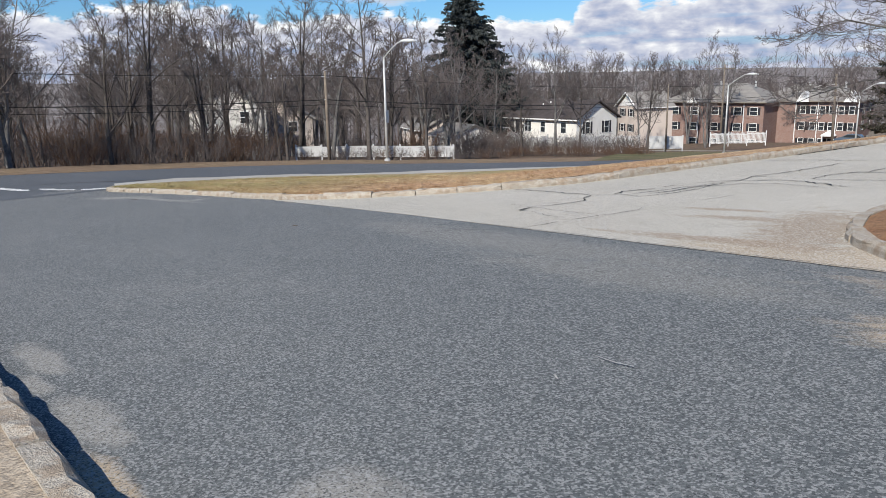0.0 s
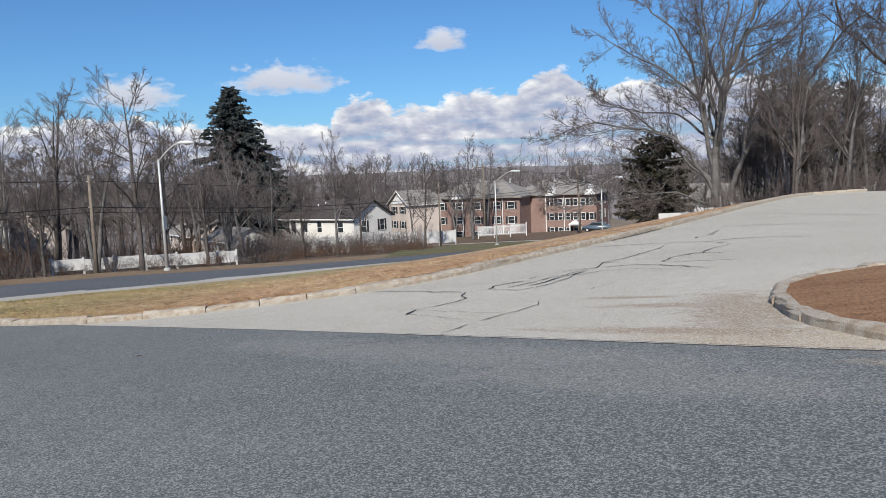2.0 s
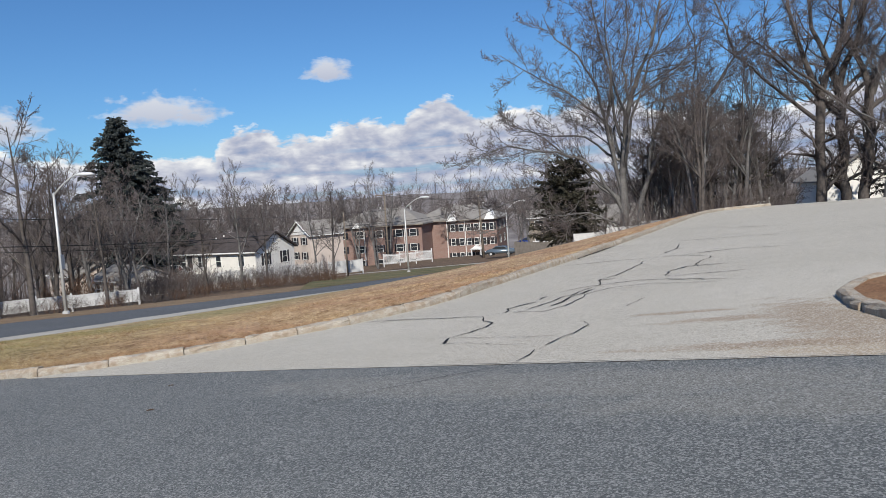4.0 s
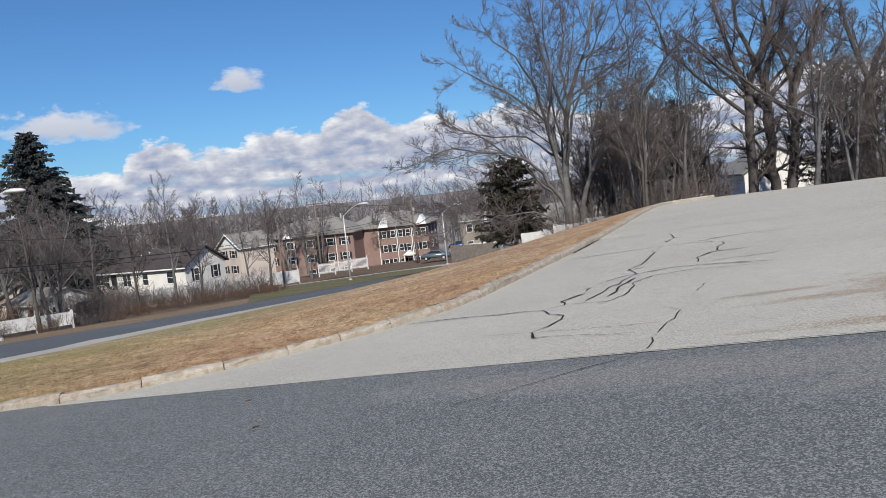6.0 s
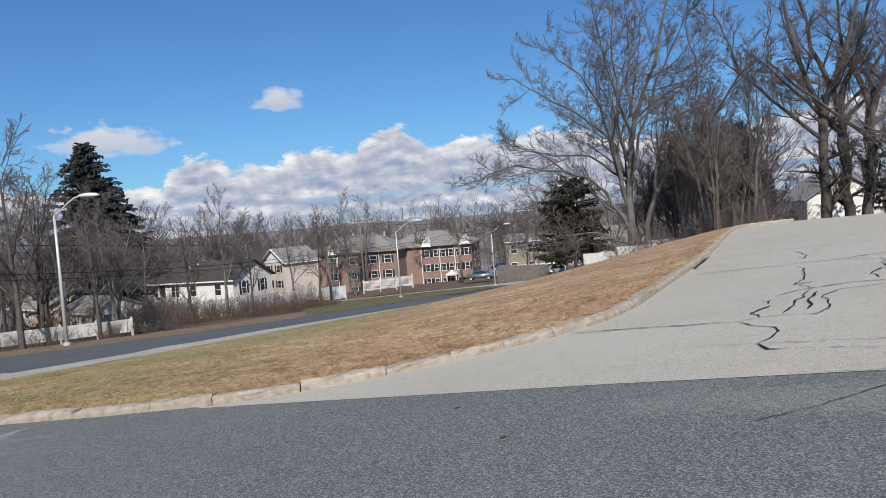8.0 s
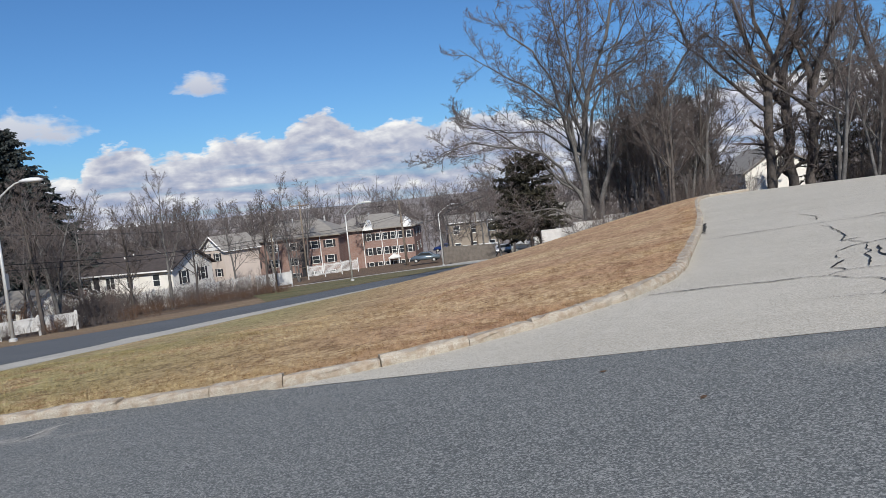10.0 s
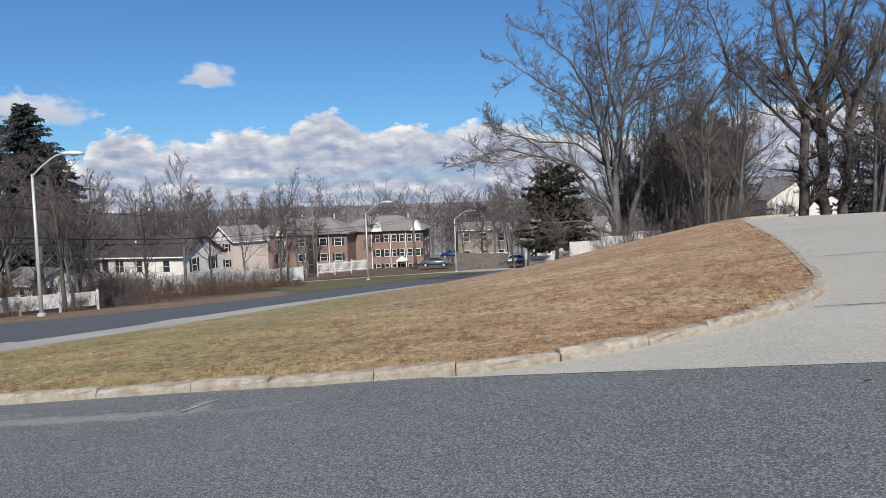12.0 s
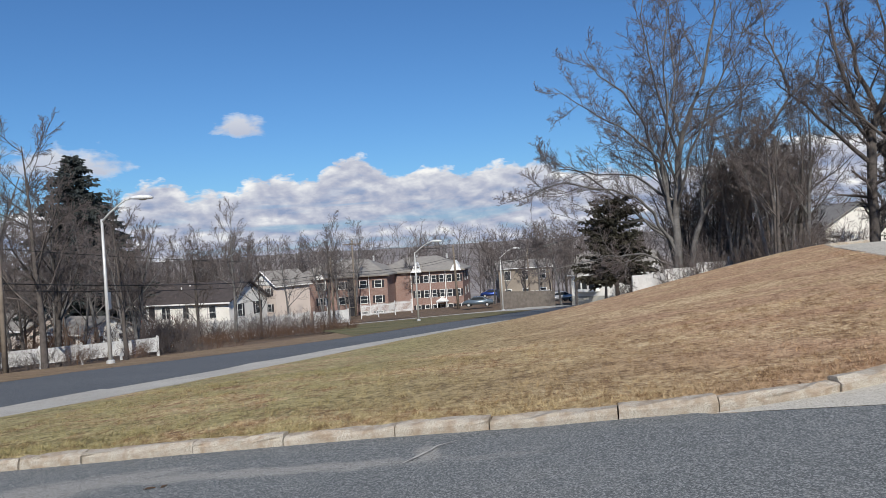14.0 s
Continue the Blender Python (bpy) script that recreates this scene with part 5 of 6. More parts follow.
def white_house():
    """Long white split-level with a dark roof, a porch recess and outside stairs."""
    corner, d = V(polar(-20.4, 90)), 8.0
    length, wall, rise, base = 13.4, 4.9, 2.1, -8.35
    # local x runs along the front from its far end to the corner
    yaw = math.degrees(math.atan2(-0.258, 0.966))
    fx, fy = math.cos(radians(yaw)), math.sin(radians(yaw))
    root = thing("house", pose(corner.x - fx * length, corner.y - fy * length, base, 0, 0, yaw), "long white two-storey house with a dark shingle roof and outside stairs", "house")
    bm = bmesh.new()
    gable_body(bm, length, d, wall, rise)
    part("wall", bm, WALL_WHITE, root)
    part("foundation", boxed(-0.03, length + 0.03, -0.03, d + 0.03, -1.5, 0.2), CONCRETE, root)
    bm = bmesh.new()
    gable_roof(bm, length, d, wall, rise, 0.45)
    roof = part("roof", bm, ROOF_DARK, root)
    part("fascia", boxed(-0.45, length + 0.45, -0.50, -0.455, wall - 0.46 * rise / 4 - 0.02, wall - 0.46 * rise / 4 + 0.14), TRIM_WHITE, roof)
    for u, v in ((0.36, 0.32), (0.42, 0.4)):
        bm = bmesh.new()
        tube(bm, [(length * u, d * v, wall + rise * v * 1.6), (length * u, d * v, wall + rise * v * 1.6 + 0.7)], 0.09, 8)
        part("vent_pipe", bm, TRIM_WHITE, roof)
    for k in range(int(wall / 0.24)):
        part("siding_board", boxed(0.0, length, -0.014, 0.0, 0.22 + k * 0.24, 0.22 + k * 0.24 + 0.225), WALL_WHITE, root)
    for x, w in ((1.1, 0.9), (4.1, 0.55), (4.75, 0.55), (7.3, 0.8), (11.1, 0.9)):
        window(root, x, 3.0, w, 1.35, -0.016, False)
    for x, w in ((7.4, 0.9), (11.3, 0.9)):
        window(root, x, 0.7, w, 1.1, -0.016, False)
    part("door", boxed(1.9, 2.75, -0.05, 0.02, 2.6, 4.55), SHUTTER_AND_SHADE, root, "dark porch door")
    part("door", boxed(0.35, 0.75, -0.05, 0.02, 2.6, 4.5), DOOR_RED, root, "red painted panel beside the porch")
    m = Matrix.Translation((length, 0, 0)) @ pose(0, 0, 0, 0, 0, 90)
    window(root, 2.1, 2.9, 0.9, 1.5, 0.0, True, m)
    window(root, 5.9, 2.9, 0.9, 1.5, 0.0, True, m)
    window(root, 5.9, 0.5, 0.9, 1.3, 0.0, False, m)
    deck = part("deck", boxed(-2.2, 2.6, -2.0, -0.02, 2.35, 2.55), VINYL, root, "white raised deck")
    for i in range(13):
        u = -2.2 + i * 0.4
        part("baluster", boxed(u - 0.03, u + 0.03, -2.0, -1.94, 2.55, 3.45), VINYL, deck)
    part("railing", boxed(-2.25, 2.65, -2.03, -1.91, 3.45, 3.55), VINYL, deck)
    for u in (-2.1, 0.2, 2.5):
        part("post", boxed(u - 0.07, u + 0.07, -1.95, -1.81, -0.6, 2.35), VINYL, deck)
    stairs = part("stairs", boxed(2.6, 2.9, -2.0, -0.9, 2.3, 2.5), VINYL, root, "white outside stairs")
    for i in range(11):
        u, z = 2.75 + i * 0.27, 2.3 - i * 0.21
        part("step", boxed(u, u + 0.3, -2.0, -0.9, z - 0.05, z), VINYL, stairs)
    for y in (-2.03, -0.95):
        for dz in (0.05, 0.95):
            bm = bmesh.new()
            tube(bm, [(2.65, y, 2.45 + dz), (5.8, y, 0.0 + dz)], 0.055, 4)
            part("handrail", bm, VINYL, stairs)
        for i in range(8):
            u, z = 2.8 + i * 0.4, 2.33 - i * 0.31
            part("baluster", boxed(u - 0.025, u + 0.025, y - 0.025, y + 0.025, z, z + 0.95), VINYL, stairs)


white_house()


def cream_house():
    """Three-storey cream block with a white front gable."""
    x, y = -38.3, 97.3
    root = simple_house(x, y, -9.8, 55, 6.4, 5.6, 7.0, 2.0, WALL_CREAM, ROOF_GREY, "cream three-storey house with a white gable and grey roof", storeys=3, cols=0)
    bm = bmesh.new()
    for y0 in (-0.35, 5.95):
        tube(bm, [(-0.42, y0, 6.9), (-0.42, 2.8, 9.15)], 0.11, 4)
    part("bargeboard", bm, TRIM_WHITE, root)
    bm = bmesh.new()
    prism(bm, [(0.5, 7.05), (5.1, 7.05), (2.8, 8.7)], 0.0, 0.05)
    bmesh.ops.transform(bm, matrix=pose(-0.06, 0, 0, 0, 0, 90) @ Matrix.Diagonal((1, -1, 1, 1)), verts=bm.verts)
    part("gable", bm, TRIM_WHITE, root, "white boarded gable")


cream_house()


def brick_flats():
    """Two linked brick wings of three storeys under grey hipped roofs."""
    x0, y0 = polar(-13.6, 129)
    yaw = -3.5
    eave, base = -2.9, -11.0
    tall = eave - base
    root = thing("apartment_building", pose(x0, y0, base, 0, 0, yaw), "three-storey red brick flats with grey hipped roofs and white gables", "apartment building")

    def hip(bm, xa, xb, ya, yb, z, rise, inset):
        v = [bm.verts.new(p) for p in ((xa, ya, z), (xb, ya, z), (xb, yb, z), (xa, yb, z), (xa + inset, (ya + yb) / 2, z + rise), (xb - inset, (ya + yb) / 2, z + rise),
                                       (xa, ya, z - 0.25), (xb, ya, z - 0.25), (xb, yb, z - 0.25), (xa, yb, z - 0.25))]
        for f in ((0, 1, 5, 4), (1, 2, 5), (2, 3, 4, 5), (3, 0, 4), (6, 7, 1, 0), (7, 8, 2, 1), (8, 9, 3, 2), (9, 6, 0, 3), (9, 8, 7, 6)):
            bm.faces.new([v[i] for i in f])
        bmesh.ops.recalc_face_normals(bm, faces=bm.faces)
    wings = ((-5.0, 11.8, 0.0, 12.0, 2.9), (8.0, 24.0, 7.0, 18.0, 2.5))
    for k, (xa, xb, ya, yb, rise) in enumerate(wings):
        part("wall", boxed(xa, xb, ya, yb, -2.0, tall), BRICK, root)
        bm = bmesh.new()
        hip(bm, xa - 0.5, xb + 0.5, ya - 0.55, yb + 0.55, tall + 0.2, rise, 5.5)
        roof = part("roof", bm, ROOF_GREY, root)
        for u in (0.45, 0.8):
            bm = bmesh.new()
            tube(bm, [(xa + (xb - xa) * u, (ya + yb) / 2 - 0.6, tall + rise - 0.4), (xa + (xb - xa) * u, (ya + yb) / 2 - 0.6, tall + rise + 0.55)], 0.16, 8)
            part("vent", bm, STEEL, roof)
        part("gutter", boxed(xa - 0.55, xb + 0.55, ya - 0.64, ya - 0.555, tall - 0.03, tall + 0.06), WALL_TAN, roof)
    per = 2.62
    for s in range(3):
        z = tall - 1.95 - s * per
        for x in (-3.2, 0.2, 3.8, 7.6, 10.2):
            window(root, x, z, 1.15, 1.2, 0.0)
        for x in (15.8, 17.4, 18.8, 20.2, 21.6, 23.1):
            window(root, x, z, 0.75, 1.2, 7.0)
        m = Matrix.Translation((24.0, 7.0, 0)) @ pose(0, 0, 0, 0, 0, 90)
        for x in (3.5, 8.0):
            window(root, x, z, 1.1, 1.35, 0.0, True, m)
    # stair bay: a flat near-black panel stands for the shade in its openings
    bay = part("stair_bay", boxed(4.9, 6.0, -0.03, 0.3, 0.0, tall - 0.2), SHUTTER_AND_SHADE, root, "flat dark panel with the stair bay's shade painted in")
    for s in range(3):
        part("landing", boxed(4.9, 6.0, -0.12, -0.031, tall - 2.6 - s * per, tall - 2.45 - s * per), FENCE_WOOD, bay)
    for x, y in ((1.0, 0.0), (8.6, 0.0), (14.7, 7.0), (18.1, 7.0), (20.9, 7.0)):
        bm = bmesh.new()
        tube(bm, [(x, y - 0.06, -0.5), (x, y - 0.06, tall)], 0.075, 6)
        part("downpipe", bm, TRIM_WHITE, root)
    for x, y in ((15.8, 7.0), (22.9, 7.0)):
        bm = bmesh.new()
        prism(bm, [(x - 1.0, tall - 0.05), (x + 1.0, tall - 0.05), (x, tall + 1.75)], y - 0.75, y + 2.2)
        part("gable", bm, TRIM_WHITE, root, "white boarded gable")
    bm = bmesh.new()
    prism(bm, [(-1.0, tall - 0.05), (1.0, tall - 0.05), (0.0, tall + 0.9)], -0.7, 1.2)
    part("gable", bm, TRIM_WHITE, root, "white boarded gable")
    porch = part("porch_roof", boxed(19.2, 21.2, 5.6, 6.99, tall - 5.5, tall - 5.35), TRIM_WHITE, root, "white entrance porch")
    bm = bmesh.new()
    prism(bm, [(19.1, tall - 5.35), (21.3, tall - 5.35), (20.2, tall - 4.6)], 5.5, 6.99)
    part("pediment", bm, TRIM_WHITE, porch)
    for x in (19.35, 21.05):
        bm = bmesh.new()
        tube(bm, [(x, 5.75, tall - 8.6), (x, 5.75, tall - 5.5)], 0.1, 8)
        part("column", bm, TRIM_WHITE, porch)


brick_flats()


def tan_house():
    x, y = polar(0.2, 124)
    root = simple_house(x, y, -9.0, 4, 8.8, 8.0, 6.0, 1.1, WALL_TAN, ROOF_GREY, "tan three-level house with a white porch", storeys=2, cols=3, shutters=False)
    porch = part("porch", boxed(0.3, 8.5, -2.0, -0.02, 1.9, 2.05), TRIM_WHITE, root, "white glazed porch")
    for i in range(10):
        u = 0.4 + i * 0.88
        part("post", boxed(u - 0.06, u + 0.06, -1.98, -1.86, 0.0, 1.9), TRIM_WHITE, porch)


tan_house()


def bow_window_house():
    x, y = polar(5.7, 92)
    root = simple_house(x, y, -5.9, -28, 9.5, 7.0, 2.9, 2.2, WALL_WHITE, ROOF_GREY, "low white house with a bow window beside the bend", storeys=1, cols=0, shutters=False)
    bow = bmesh.new()
    pts = [(0.4, 0.0), (0.8, -0.55), (1.6, -0.8), (2.4, -0.8), (3.2, -0.55), (3.6, 0.0)]
    a = [bow.verts.new((u, v, 0.7)) for u, v in pts]
    b = [bow.verts.new((u, v, 2.6)) for u, v in pts]
    for i in range(5):
        bow.faces.new((a[i], a[i + 1], b[i + 1], b[i]))
    bow.faces.new(a)
    bow.faces.new(list(reversed(b)))
    bmesh.ops.recalc_face_normals(bow, faces=bow.faces)
    bw = part("bow_window", bow, TRIM_WHITE, root, "white bow window")
    for (u0, v0), (u1, v1) in zip(pts[1:4], pts[2:5]):
        mid, ang = ((u0 + u1) / 2, (v0 + v1) / 2), math.atan2(v1 - v0, u1 - u0)
        bm = boxed(-0.3, 0.3, -0.03, 0.0, 1.05, 2.25)
        bmesh.ops.transform(bm, matrix=Matrix.Translation((mid[0], mid[1], 0)) @ Matrix.Rotation(ang, 4, "Z"), verts=bm.verts)
        part("pane", bm, GLASS, bw)


bow_window_house()
simple_house(34.2, 68.0, -3.6, 90, 9.0, 7.2, 4.4, 2.3, WALL_WHITE, ROOF_GREY, "white gabled house half hidden behind bare trunks", cols=0, shutters=False, sides=False)
for az, d, yaw, ln, wall, mat, lab in ((-55.6, 84, -42, 5.0, 4.8, WALL_WHITE, "white house glimpsed through the woods"), (-52.2, 92, -40, 9.0, 4.2, WALL_CREAM, "cream house glimpsed through the woods"),
                                       (-40.5, 118, -34, 11.0, 3.6, WALL_CREAM, "low cream house behind the bare trees")):
    hx, hy = 7.6 + d * math.sin(radians(az)), -11.8 + d * math.cos(radians(az))
    simple_house(hx, hy, land(hx, hy), yaw, ln, 7.5, wall, 1.9, mat, ROOF_GREY, lab, cols=3, shutters=False)
hx, hy = polar(-32.6, 88)
simple_house(hx, hy, land(hx, hy) - 0.4, -30, 7.0, 6.0, 2.6, 1.3, WALL_WHITE, ROOF_GREY, "small white house behind the spruces", storeys=1, cols=2, shutters=False)


# ---- parked cars ----
def car(x, y, yaw, paint, label):
    g = land(x, y) + 0.06
    root = thing("car", pose(x, y, g, 0, 0, yaw), label, "car", "parked cars")
    bm = bmesh.new()
    prof = [(-2.2, 0.35), (-2.25, 0.75), (-2.0, 0.95), (-1.3, 1.0), (-0.75, 1.42), (0.6, 1.46), (1.35, 1.02), (2.0, 0.9), (2.22, 0.65), (2.2, 0.35)]
    prism(bm, prof, -0.85, 0.85)
    bmesh.ops.bevel(bm, geom=bm.edges[:], offset=0.06, segments=2, affect="EDGES")
    part("body", bm, paint, root, smooth=True)
    bm = bmesh.new()
    prism(bm, [(-1.15, 1.03), (-0.72, 1.36), (0.55, 1.39), (1.15, 1.05)], -0.858, 0.858)
    part("windows", bm, GLASS, root, "dark side glass")
    for wx in (-1.35, 1.35):
        for wy in (-0.86, 0.86):
            bm = bmesh.new()
            tube(bm, [(wx, wy - 0.1, 0.32), (wx, wy + 0.1, 0.32)], 0.32, 14)
            w = part("wheel", bm, RUBBER, root)
            bm = bmesh.new()
            tube(bm, [(wx, wy - 0.105, 0.32), (wx, wy + 0.105, 0.32)], 0.19, 10)
            part("rim", bm, STEEL, w)
    for wy in (-0.6, 0.6):
        part("headlight", boxed(2.16, 2.24, wy - 0.18, wy + 0.18, 0.62, 0.76), LAMP_CASE, root)


BLUE_GREY, DEEP_BLUE, SILVER = car_paint("blue_grey_paint", (0.16, 0.20, 0.23)), car_paint("deep_blue_paint", (0.03, 0.06, 0.22)), car_paint("silver_paint", (0.5, 0.5, 0.5))
car(*polar(-1.5, 108), 175, BLUE_GREY, "blue-grey saloon car parked on the side street")
car(*polar(-0.4, 140), 178, DEEP_BLUE, "deep blue car parked beyond the flats")
car(*polar(4.7, 100), 20, SILVER, "silver car parked by the board fence")

# ---- cracks, markings, sand ----


def ribbon(bm, way, wide, seed, lift=0.010, jitter=0.035, step=0.13):
    rng = random.Random(seed)
    pts = []
    for a, b in zip(way, way[1:]):
        k = max(1, int(math.hypot(b[0] - a[0], b[1] - a[1]) / step))
        for i in range(k):
            t = i / k
            pts.append([a[0] + (b[0] - a[0]) * t + rng.uniform(-jitter, jitter), a[1] + (b[1] - a[1]) * t + rng.uniform(-jitter, jitter)])
    pts.append(list(way[-1]))
    left, right = offset(pts, 0.5), offset(pts, -0.5)
    prev = None
    n = len(pts)
    for i, (p, l, r) in enumerate(zip(pts, left, right)):
        w = wide * rng.uniform(0.55, 1.3) * min(1.0, 0.4 + 5.0 * min(i, n - 1 - i) / n)
        z = land(p[0], p[1]) + lift
        a = bm.verts.new((p[0] + (l[0] - p[0]) * w, p[1] + (l[1] - p[1]) * w, z))
        b = bm.verts.new((p[0] + (r[0] - p[0]) * w, p[1] + (r[1] - p[1]) * w, z))
        if prev:
            bm.faces.new((prev[0], prev[1], b, a))
        prev = (a, b)
    bmesh.ops.recalc_face_normals(bm, faces=bm.faces)
    if sum(f.normal.z for f in bm.faces) < 0:
        bmesh.ops.reverse_faces(bm, faces=bm.faces)


def crack(way, wide, seed, parent, mat=None, lift=0.010, jitter=0.035, name="crack"):
    bm = bmesh.new()
    ribbon(bm, way, wide, seed, lift, jitter)
    return part(name, bm, mat or SEAL, parent)


crack([(0.27, 0.04), (0.96, -0.16), (1.65, -0.53), (1.98, -0.63), (2.28, -0.82)], 0.030, 300, CAR_PARK, lift=0.016, jitter=0.028)
crack([(2.28, -0.82), (2.35, -1.25), (2.52, -1.48), (2.34, -2.01), (2.16, -2.25), (2.03, -2.37)], 0.021, 301, CAR_PARK, lift=0.016, jitter=0.028)
crack([(2.03, -2.37), (2.07, -2.67), (2.24, -2.78)], 0.038, 302, CAR_PARK, lift=0.016, jitter=0.028)
crack([(2.28, -0.82), (2.6, -0.6), (2.88, -0.73), (3.13, -0.94), (3.41, -0.6), (3.68, 0.12), (3.75, 0.55), (4.15, 0.96), (4.72, 0.94), (5.75, 0.22)], 0.021, 303, CAR_PARK, lift=0.016, jitter=0.028)
crack([(2.6, -0.6), (2.58, -0.25), (2.96, 0.21)], 0.038, 304, CAR_PARK, lift=0.016, jitter=0.028)
crack([(3.01, 0.71), (3.12, 0.77), (3.01, 0.44)], 0.025, 305, CAR_PARK, lift=0.016, jitter=0.028)
crack([(2.88, -0.56), (3.06, -0.29), (3.32, 0.41), (3.5, 0.61), (3.75, 1.16), (3.95, 1.47)], 0.024, 306, CAR_PARK, lift=0.016, jitter=0.028)
crack([(3.2, -0.45), (3.39, -0.11), (3.54, 0.44), (3.88, 1.05)], 0.038, 307, CAR_PARK, lift=0.016, jitter=0.028)
crack([(3.3, 1.07), (3.69, 1.46), (4.0, 1.52), (3.96, 2.29), (4.29, 2.78), (4.9, 4.58), (4.95, 5.13)], 0.024, 308, CAR_PARK, lift=0.016, jitter=0.028)
crack([(4.0, 1.52), (4.59, 1.58), (5.03, 1.34), (5.85, 0.44)], 0.036, 309, CAR_PARK, lift=0.016, jitter=0.028)
crack([(3.96, 2.29), (4.27, 2.28)], 0.034, 310, CAR_PARK, lift=0.016, jitter=0.028)
crack([(2.92, 6.29), (3.95, 6.13), (4.96, 5.78), (5.79, 5.44), (6.3, 4.51)], 0.034, 311, CAR_PARK, lift=0.016, jitter=0.028)
crack([(5.79, 5.44), (6.56, 5.53)], 0.032, 312, CAR_PARK, lift=0.016, jitter=0.028)
crack([(6.16, 8.73), (5.95, 7.39), (5.55, 6.56), (5.65, 7.01)], 0.022, 313, CAR_PARK, lift=0.016, jitter=0.028)
crack([(5.93, 7.65), (6.0, 7.08)], 0.025, 314, CAR_PARK, lift=0.016, jitter=0.028)
crack([(6.28, 4.54), (6.22, 4.15), (5.93, 3.67), (5.75, 3.11), (5.75, 2.73)], 0.022, 315, CAR_PARK, lift=0.016, jitter=0.028)
crack([(5.31, 2.55), (5.2, 2.34), (5.1, 1.83), (5.18, 1.65)], 0.022, 316, CAR_PARK, lift=0.016, jitter=0.028)
crack([(5.25, 2.5), (5.59, 2.93), (6.31, 2.66)], 0.038, 317, CAR_PARK, lift=0.016, jitter=0.028)
crack([(5.18, 1.65), (6.27, 1.36)], 0.032, 318, CAR_PARK, lift=0.016, jitter=0.028)
crack([(3.72, -2.18), (3.75, -2.43), (3.58, -2.87), (3.4, -3.17), (3.29, -3.47)], 0.015, 319, CAR_PARK, lift=0.016, jitter=0.028)
crack([(3.2, -3.65), (3.17, -3.85), (3.05, -4.13)], 0.015, 320, CAR_PARK, lift=0.016, jitter=0.028)
crack([(6.15, 9.89), (7.28, 9.34), (9.09, 7.59)], 0.036, 321, CAR_PARK, lift=0.016, jitter=0.028)
crack([(4.66, 10.69), (5.75, 10.09)], 0.034, 322, CAR_PARK, lift=0.016, jitter=0.028)
crack([(6.94, 15.08), (7.97, 14.18), (10.01, 9.62)], 0.038, 323, CAR_PARK, lift=0.016, jitter=0.028)
crack([(9.26, 16.02), (10.5, 15.36), (11.5, 12.88)], 0.021, 324, CAR_PARK, lift=0.016, jitter=0.028)
crack([(6.29, 5.58), (7.12, 5.38), (7.81, 4.76)], 0.034, 325, CAR_PARK, lift=0.016, jitter=0.028)
crack([(1.51, -2.08), (1.93, -2.29), (2.86, -2.75), (3.41, -2.95)], 0.010, 326, CAR_PARK, lift=0.016, jitter=0.028)
crack([(2.24, -2.78), (2.81, -3.14), (3.09, -3.27)], 0.010, 327, CAR_PARK, lift=0.016, jitter=0.028)
crack([(4.53, -0.66), (4.24, -1.28), (4.1, -1.38)], 0.010, 328, CAR_PARK, lift=0.016, jitter=0.028)
crack([(3.49, 7.84), (3.93, 9.09), (4.4, 10.58), (4.6, 11.09)], 0.07, 345, CAR_PARK, lift=0.016, jitter=0.05)
crack([(1.21, -5.09), (1.75, -4.87), (2.09, -4.67), (2.45, -4.47), (2.7, -4.39), (3.03, -4.21)], 0.010, 340, ROAD, lift=0.012, jitter=0.012)
crack([(2.0, -3.9), (3.0, -4.22), (6.75, -5.44), (10.0, -6.5)], 0.011, 350, ROAD, lift=0.018, jitter=0.02, name="seam")

PALE = plain("pale_scuff", (0.40, 0.385, 0.35), 0.9, 0, 0.3, 14.0, 0.3)
for k, (way, wide) in enumerate((([(5.93, -8.26), (6.09, -8.32), (6.22, -8.35)], 0.02), ([(-6.95, -2.45), (-6.75, -2.15), (-6.7, -2.0), (-6.5, -1.9)], 0.026), ([(-6.74, -2.14), (-6.9, -2.02)], 0.014), ([(5.90, -8.66), (5.96, -8.70)], 0.03))):
    crack(way, wide, 360 + k, ROAD, PALE, 0.013, 0.02, "scuff")




def dash(x, y, length, wide, turn):
    bm = bmesh.new()
    d = V((math.cos(radians(turn)), math.sin(radians(turn))))
    ribbon(bm, [(x, y), (x + d.x * length, y + d.y * length)], wide, int(x * 7 + 900), 0.024, 0.006)
    part("road_marking", bm, ROAD_PAINT, STREET, "worn white road marking")


for x, y in ((-18.6, -1.75), (-17.4, -0.85), (-15.9, -0.2)):
    dash(x, y, 1.5, 0.32, 18)

# ---- grass blades on the near part of the bank ----


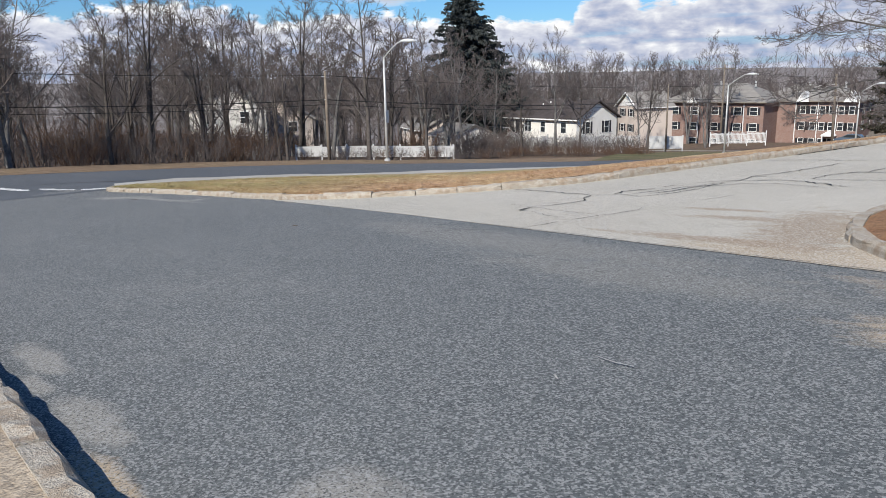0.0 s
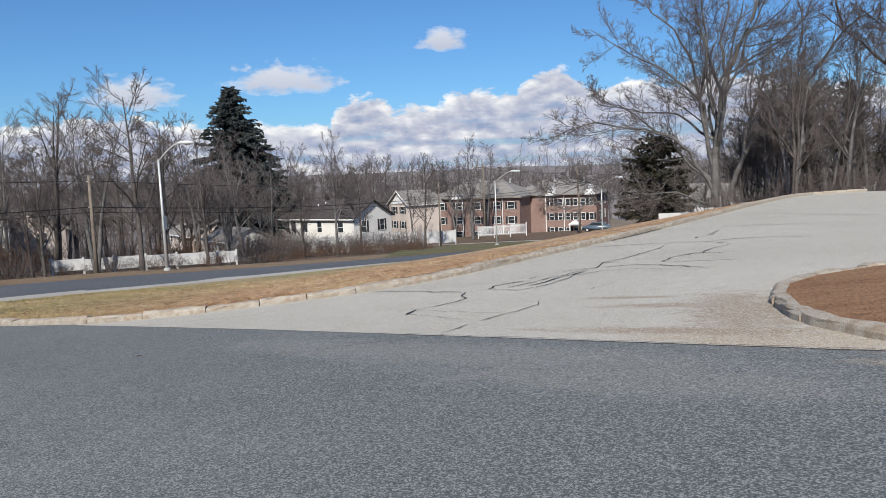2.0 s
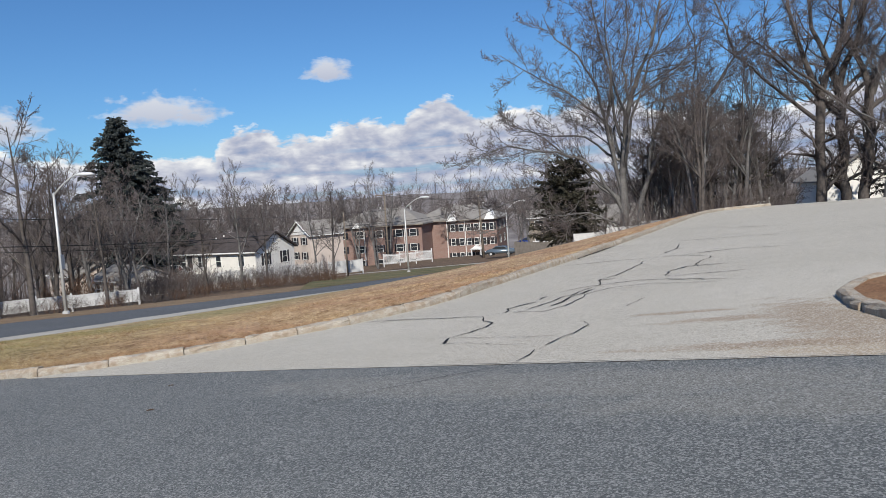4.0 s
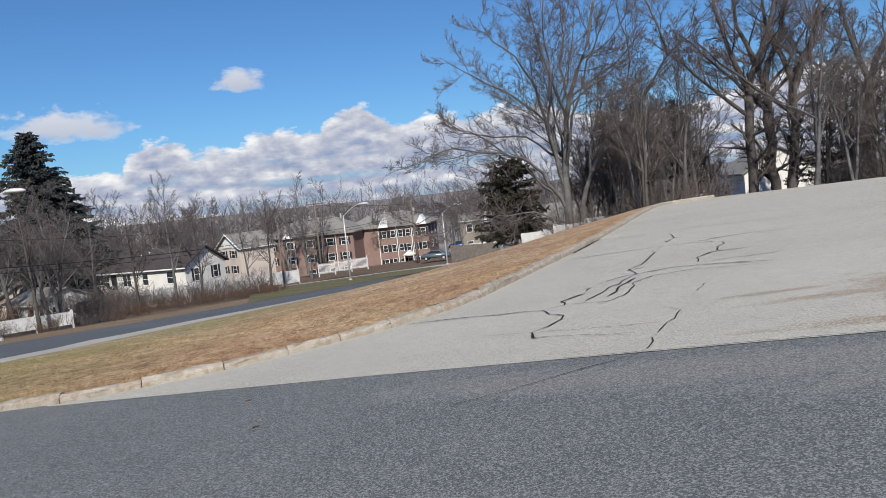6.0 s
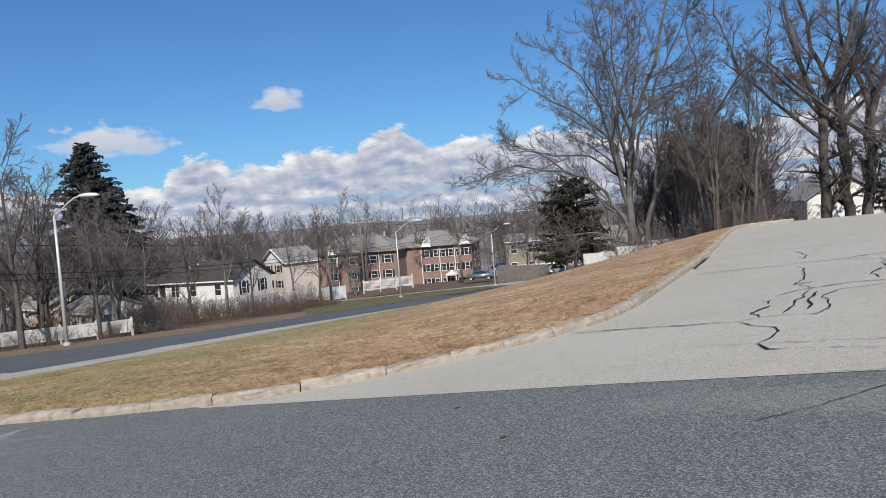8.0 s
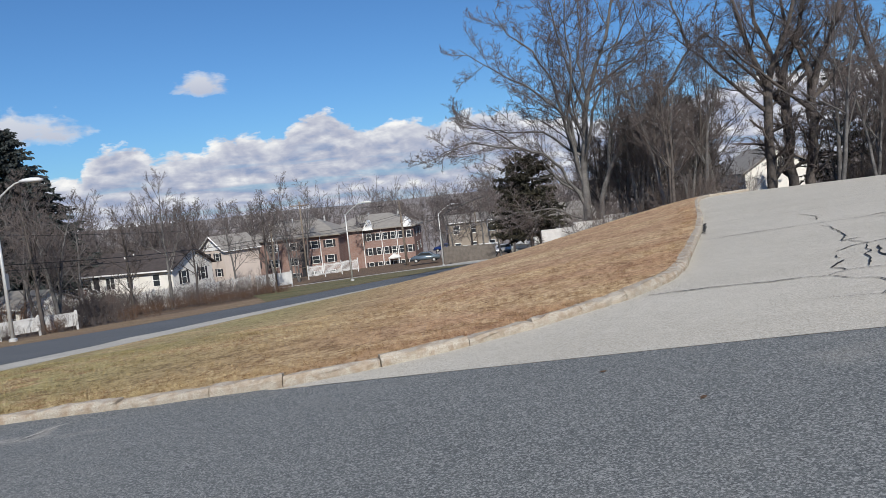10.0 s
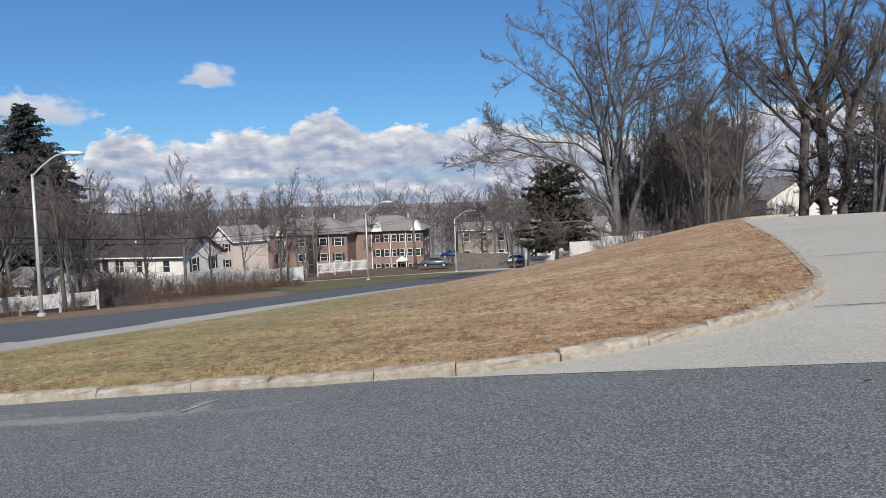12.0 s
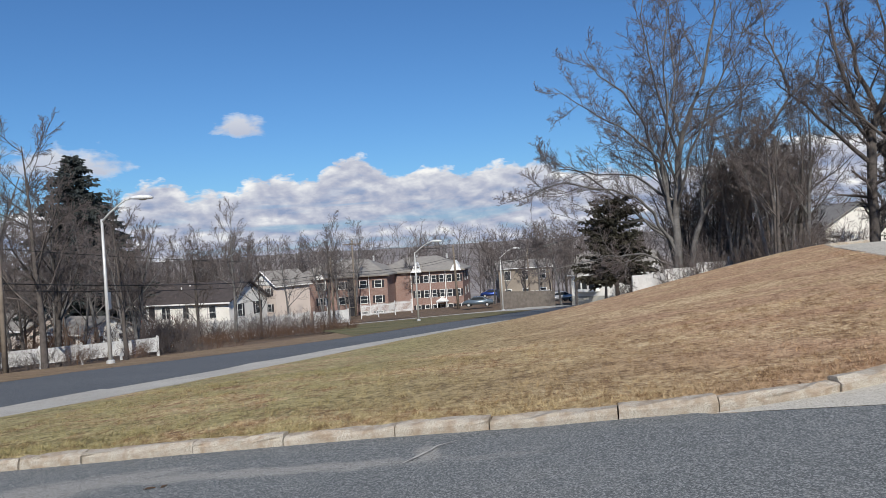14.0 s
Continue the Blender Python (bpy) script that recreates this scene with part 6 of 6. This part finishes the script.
def grass():
    rng = random.Random(31)
    verts, faces = [], []
    for k in range(8600):
        if k < 2200:
            p = along(inner_s, rng.uniform(0.3, line_length(inner_s) - 0.3)) + Vector((rng.uniform(-0.1, 0.1), 0.03 + abs(rng.gauss(0, 0.5))))
        elif k < 2900:
            p = along(inner_e, rng.uniform(0.0, 22.0)) + Vector((-0.05 - abs(rng.gauss(0, 0.4)), rng.uniform(0, 0.2)))
        else:
            p = Vector((rng.uniform(-13.5, 2.0), rng.uniform(-1.4, 7.0)))
        if not inside(p.x, p.y, island_outline):
            continue
        z = island_height(p.x, p.y) - 0.012
        for j in range(7):
            x, y = p.x + rng.gauss(0, 0.05), p.y + rng.gauss(0, 0.05)
            a, h, w = rng.uniform(0, math.tau), rng.uniform(0.02, 0.065), rng.uniform(0.003, 0.007)
            bx, by = math.cos(a), math.sin(a)
            t = rng.uniform(0.3, 1.4)
            i = len(verts)
            verts += [(x - by * w, y + bx * w, z), (x + by * w, y - bx * w, z), (x + bx * w, y + by * w, z), (x + bx * h * t, y + by * h * t, z + h)]
            faces += [(i, i + 1, i + 3), (i + 1, i + 2, i + 3), (i + 2, i, i + 3)]
    ob = new("grass_blades", raw_mesh("grass_blades", verts, faces, DRY_GRASS))
    tagged(ob, "short dry straw-coloured grass blades along the kerb", "grass", "", "stuff")


grass()


# ---- fallen leaves on the driveway ----
LEAF = plain("dead_leaf", (0.10, 0.06, 0.035), 0.9, 0, 0.3, 20.0, 0.2)


def leaf(x, y, turn, size):
    bm = bmesh.new()
    pts = [(-1.0, 0.0, 0.0), (-0.4, 0.42, 0.10), (0.35, 0.36, 0.16), (1.0, 0.0, 0.05), (0.35, -0.36, 0.14), (-0.4, -0.42, 0.12)]
    top = [bm.verts.new((u * size, v * size, w * size + 0.004)) for u, v, w in pts]
    low = [bm.verts.new((u * size, v * size, w * size)) for u, v, w in pts]
    bm.faces.new(top)
    bm.faces.new(list(reversed(low)))
    for i in range(6):
        bm.faces.new((low[i], low[(i + 1) % 6], top[(i + 1) % 6], top[i]))
    ob = mesh_object("leaf", bm, LEAF)
    ob.matrix_basis = pose(x, y, land(x, y) + 0.004, 0, 0, turn)
    tagged(ob, "curled dead brown leaf lying on the asphalt", "leaf", "fallen leaves")


for x, y, turn, size in ((-9.16, -2.32, 20, 0.05), (-9.04, -2.30, 70, 0.04), (-0.99, -3.6, 10, 0.035), (-0.51, -4.76, 40, 0.04)):
    leaf(x, y, turn, size)
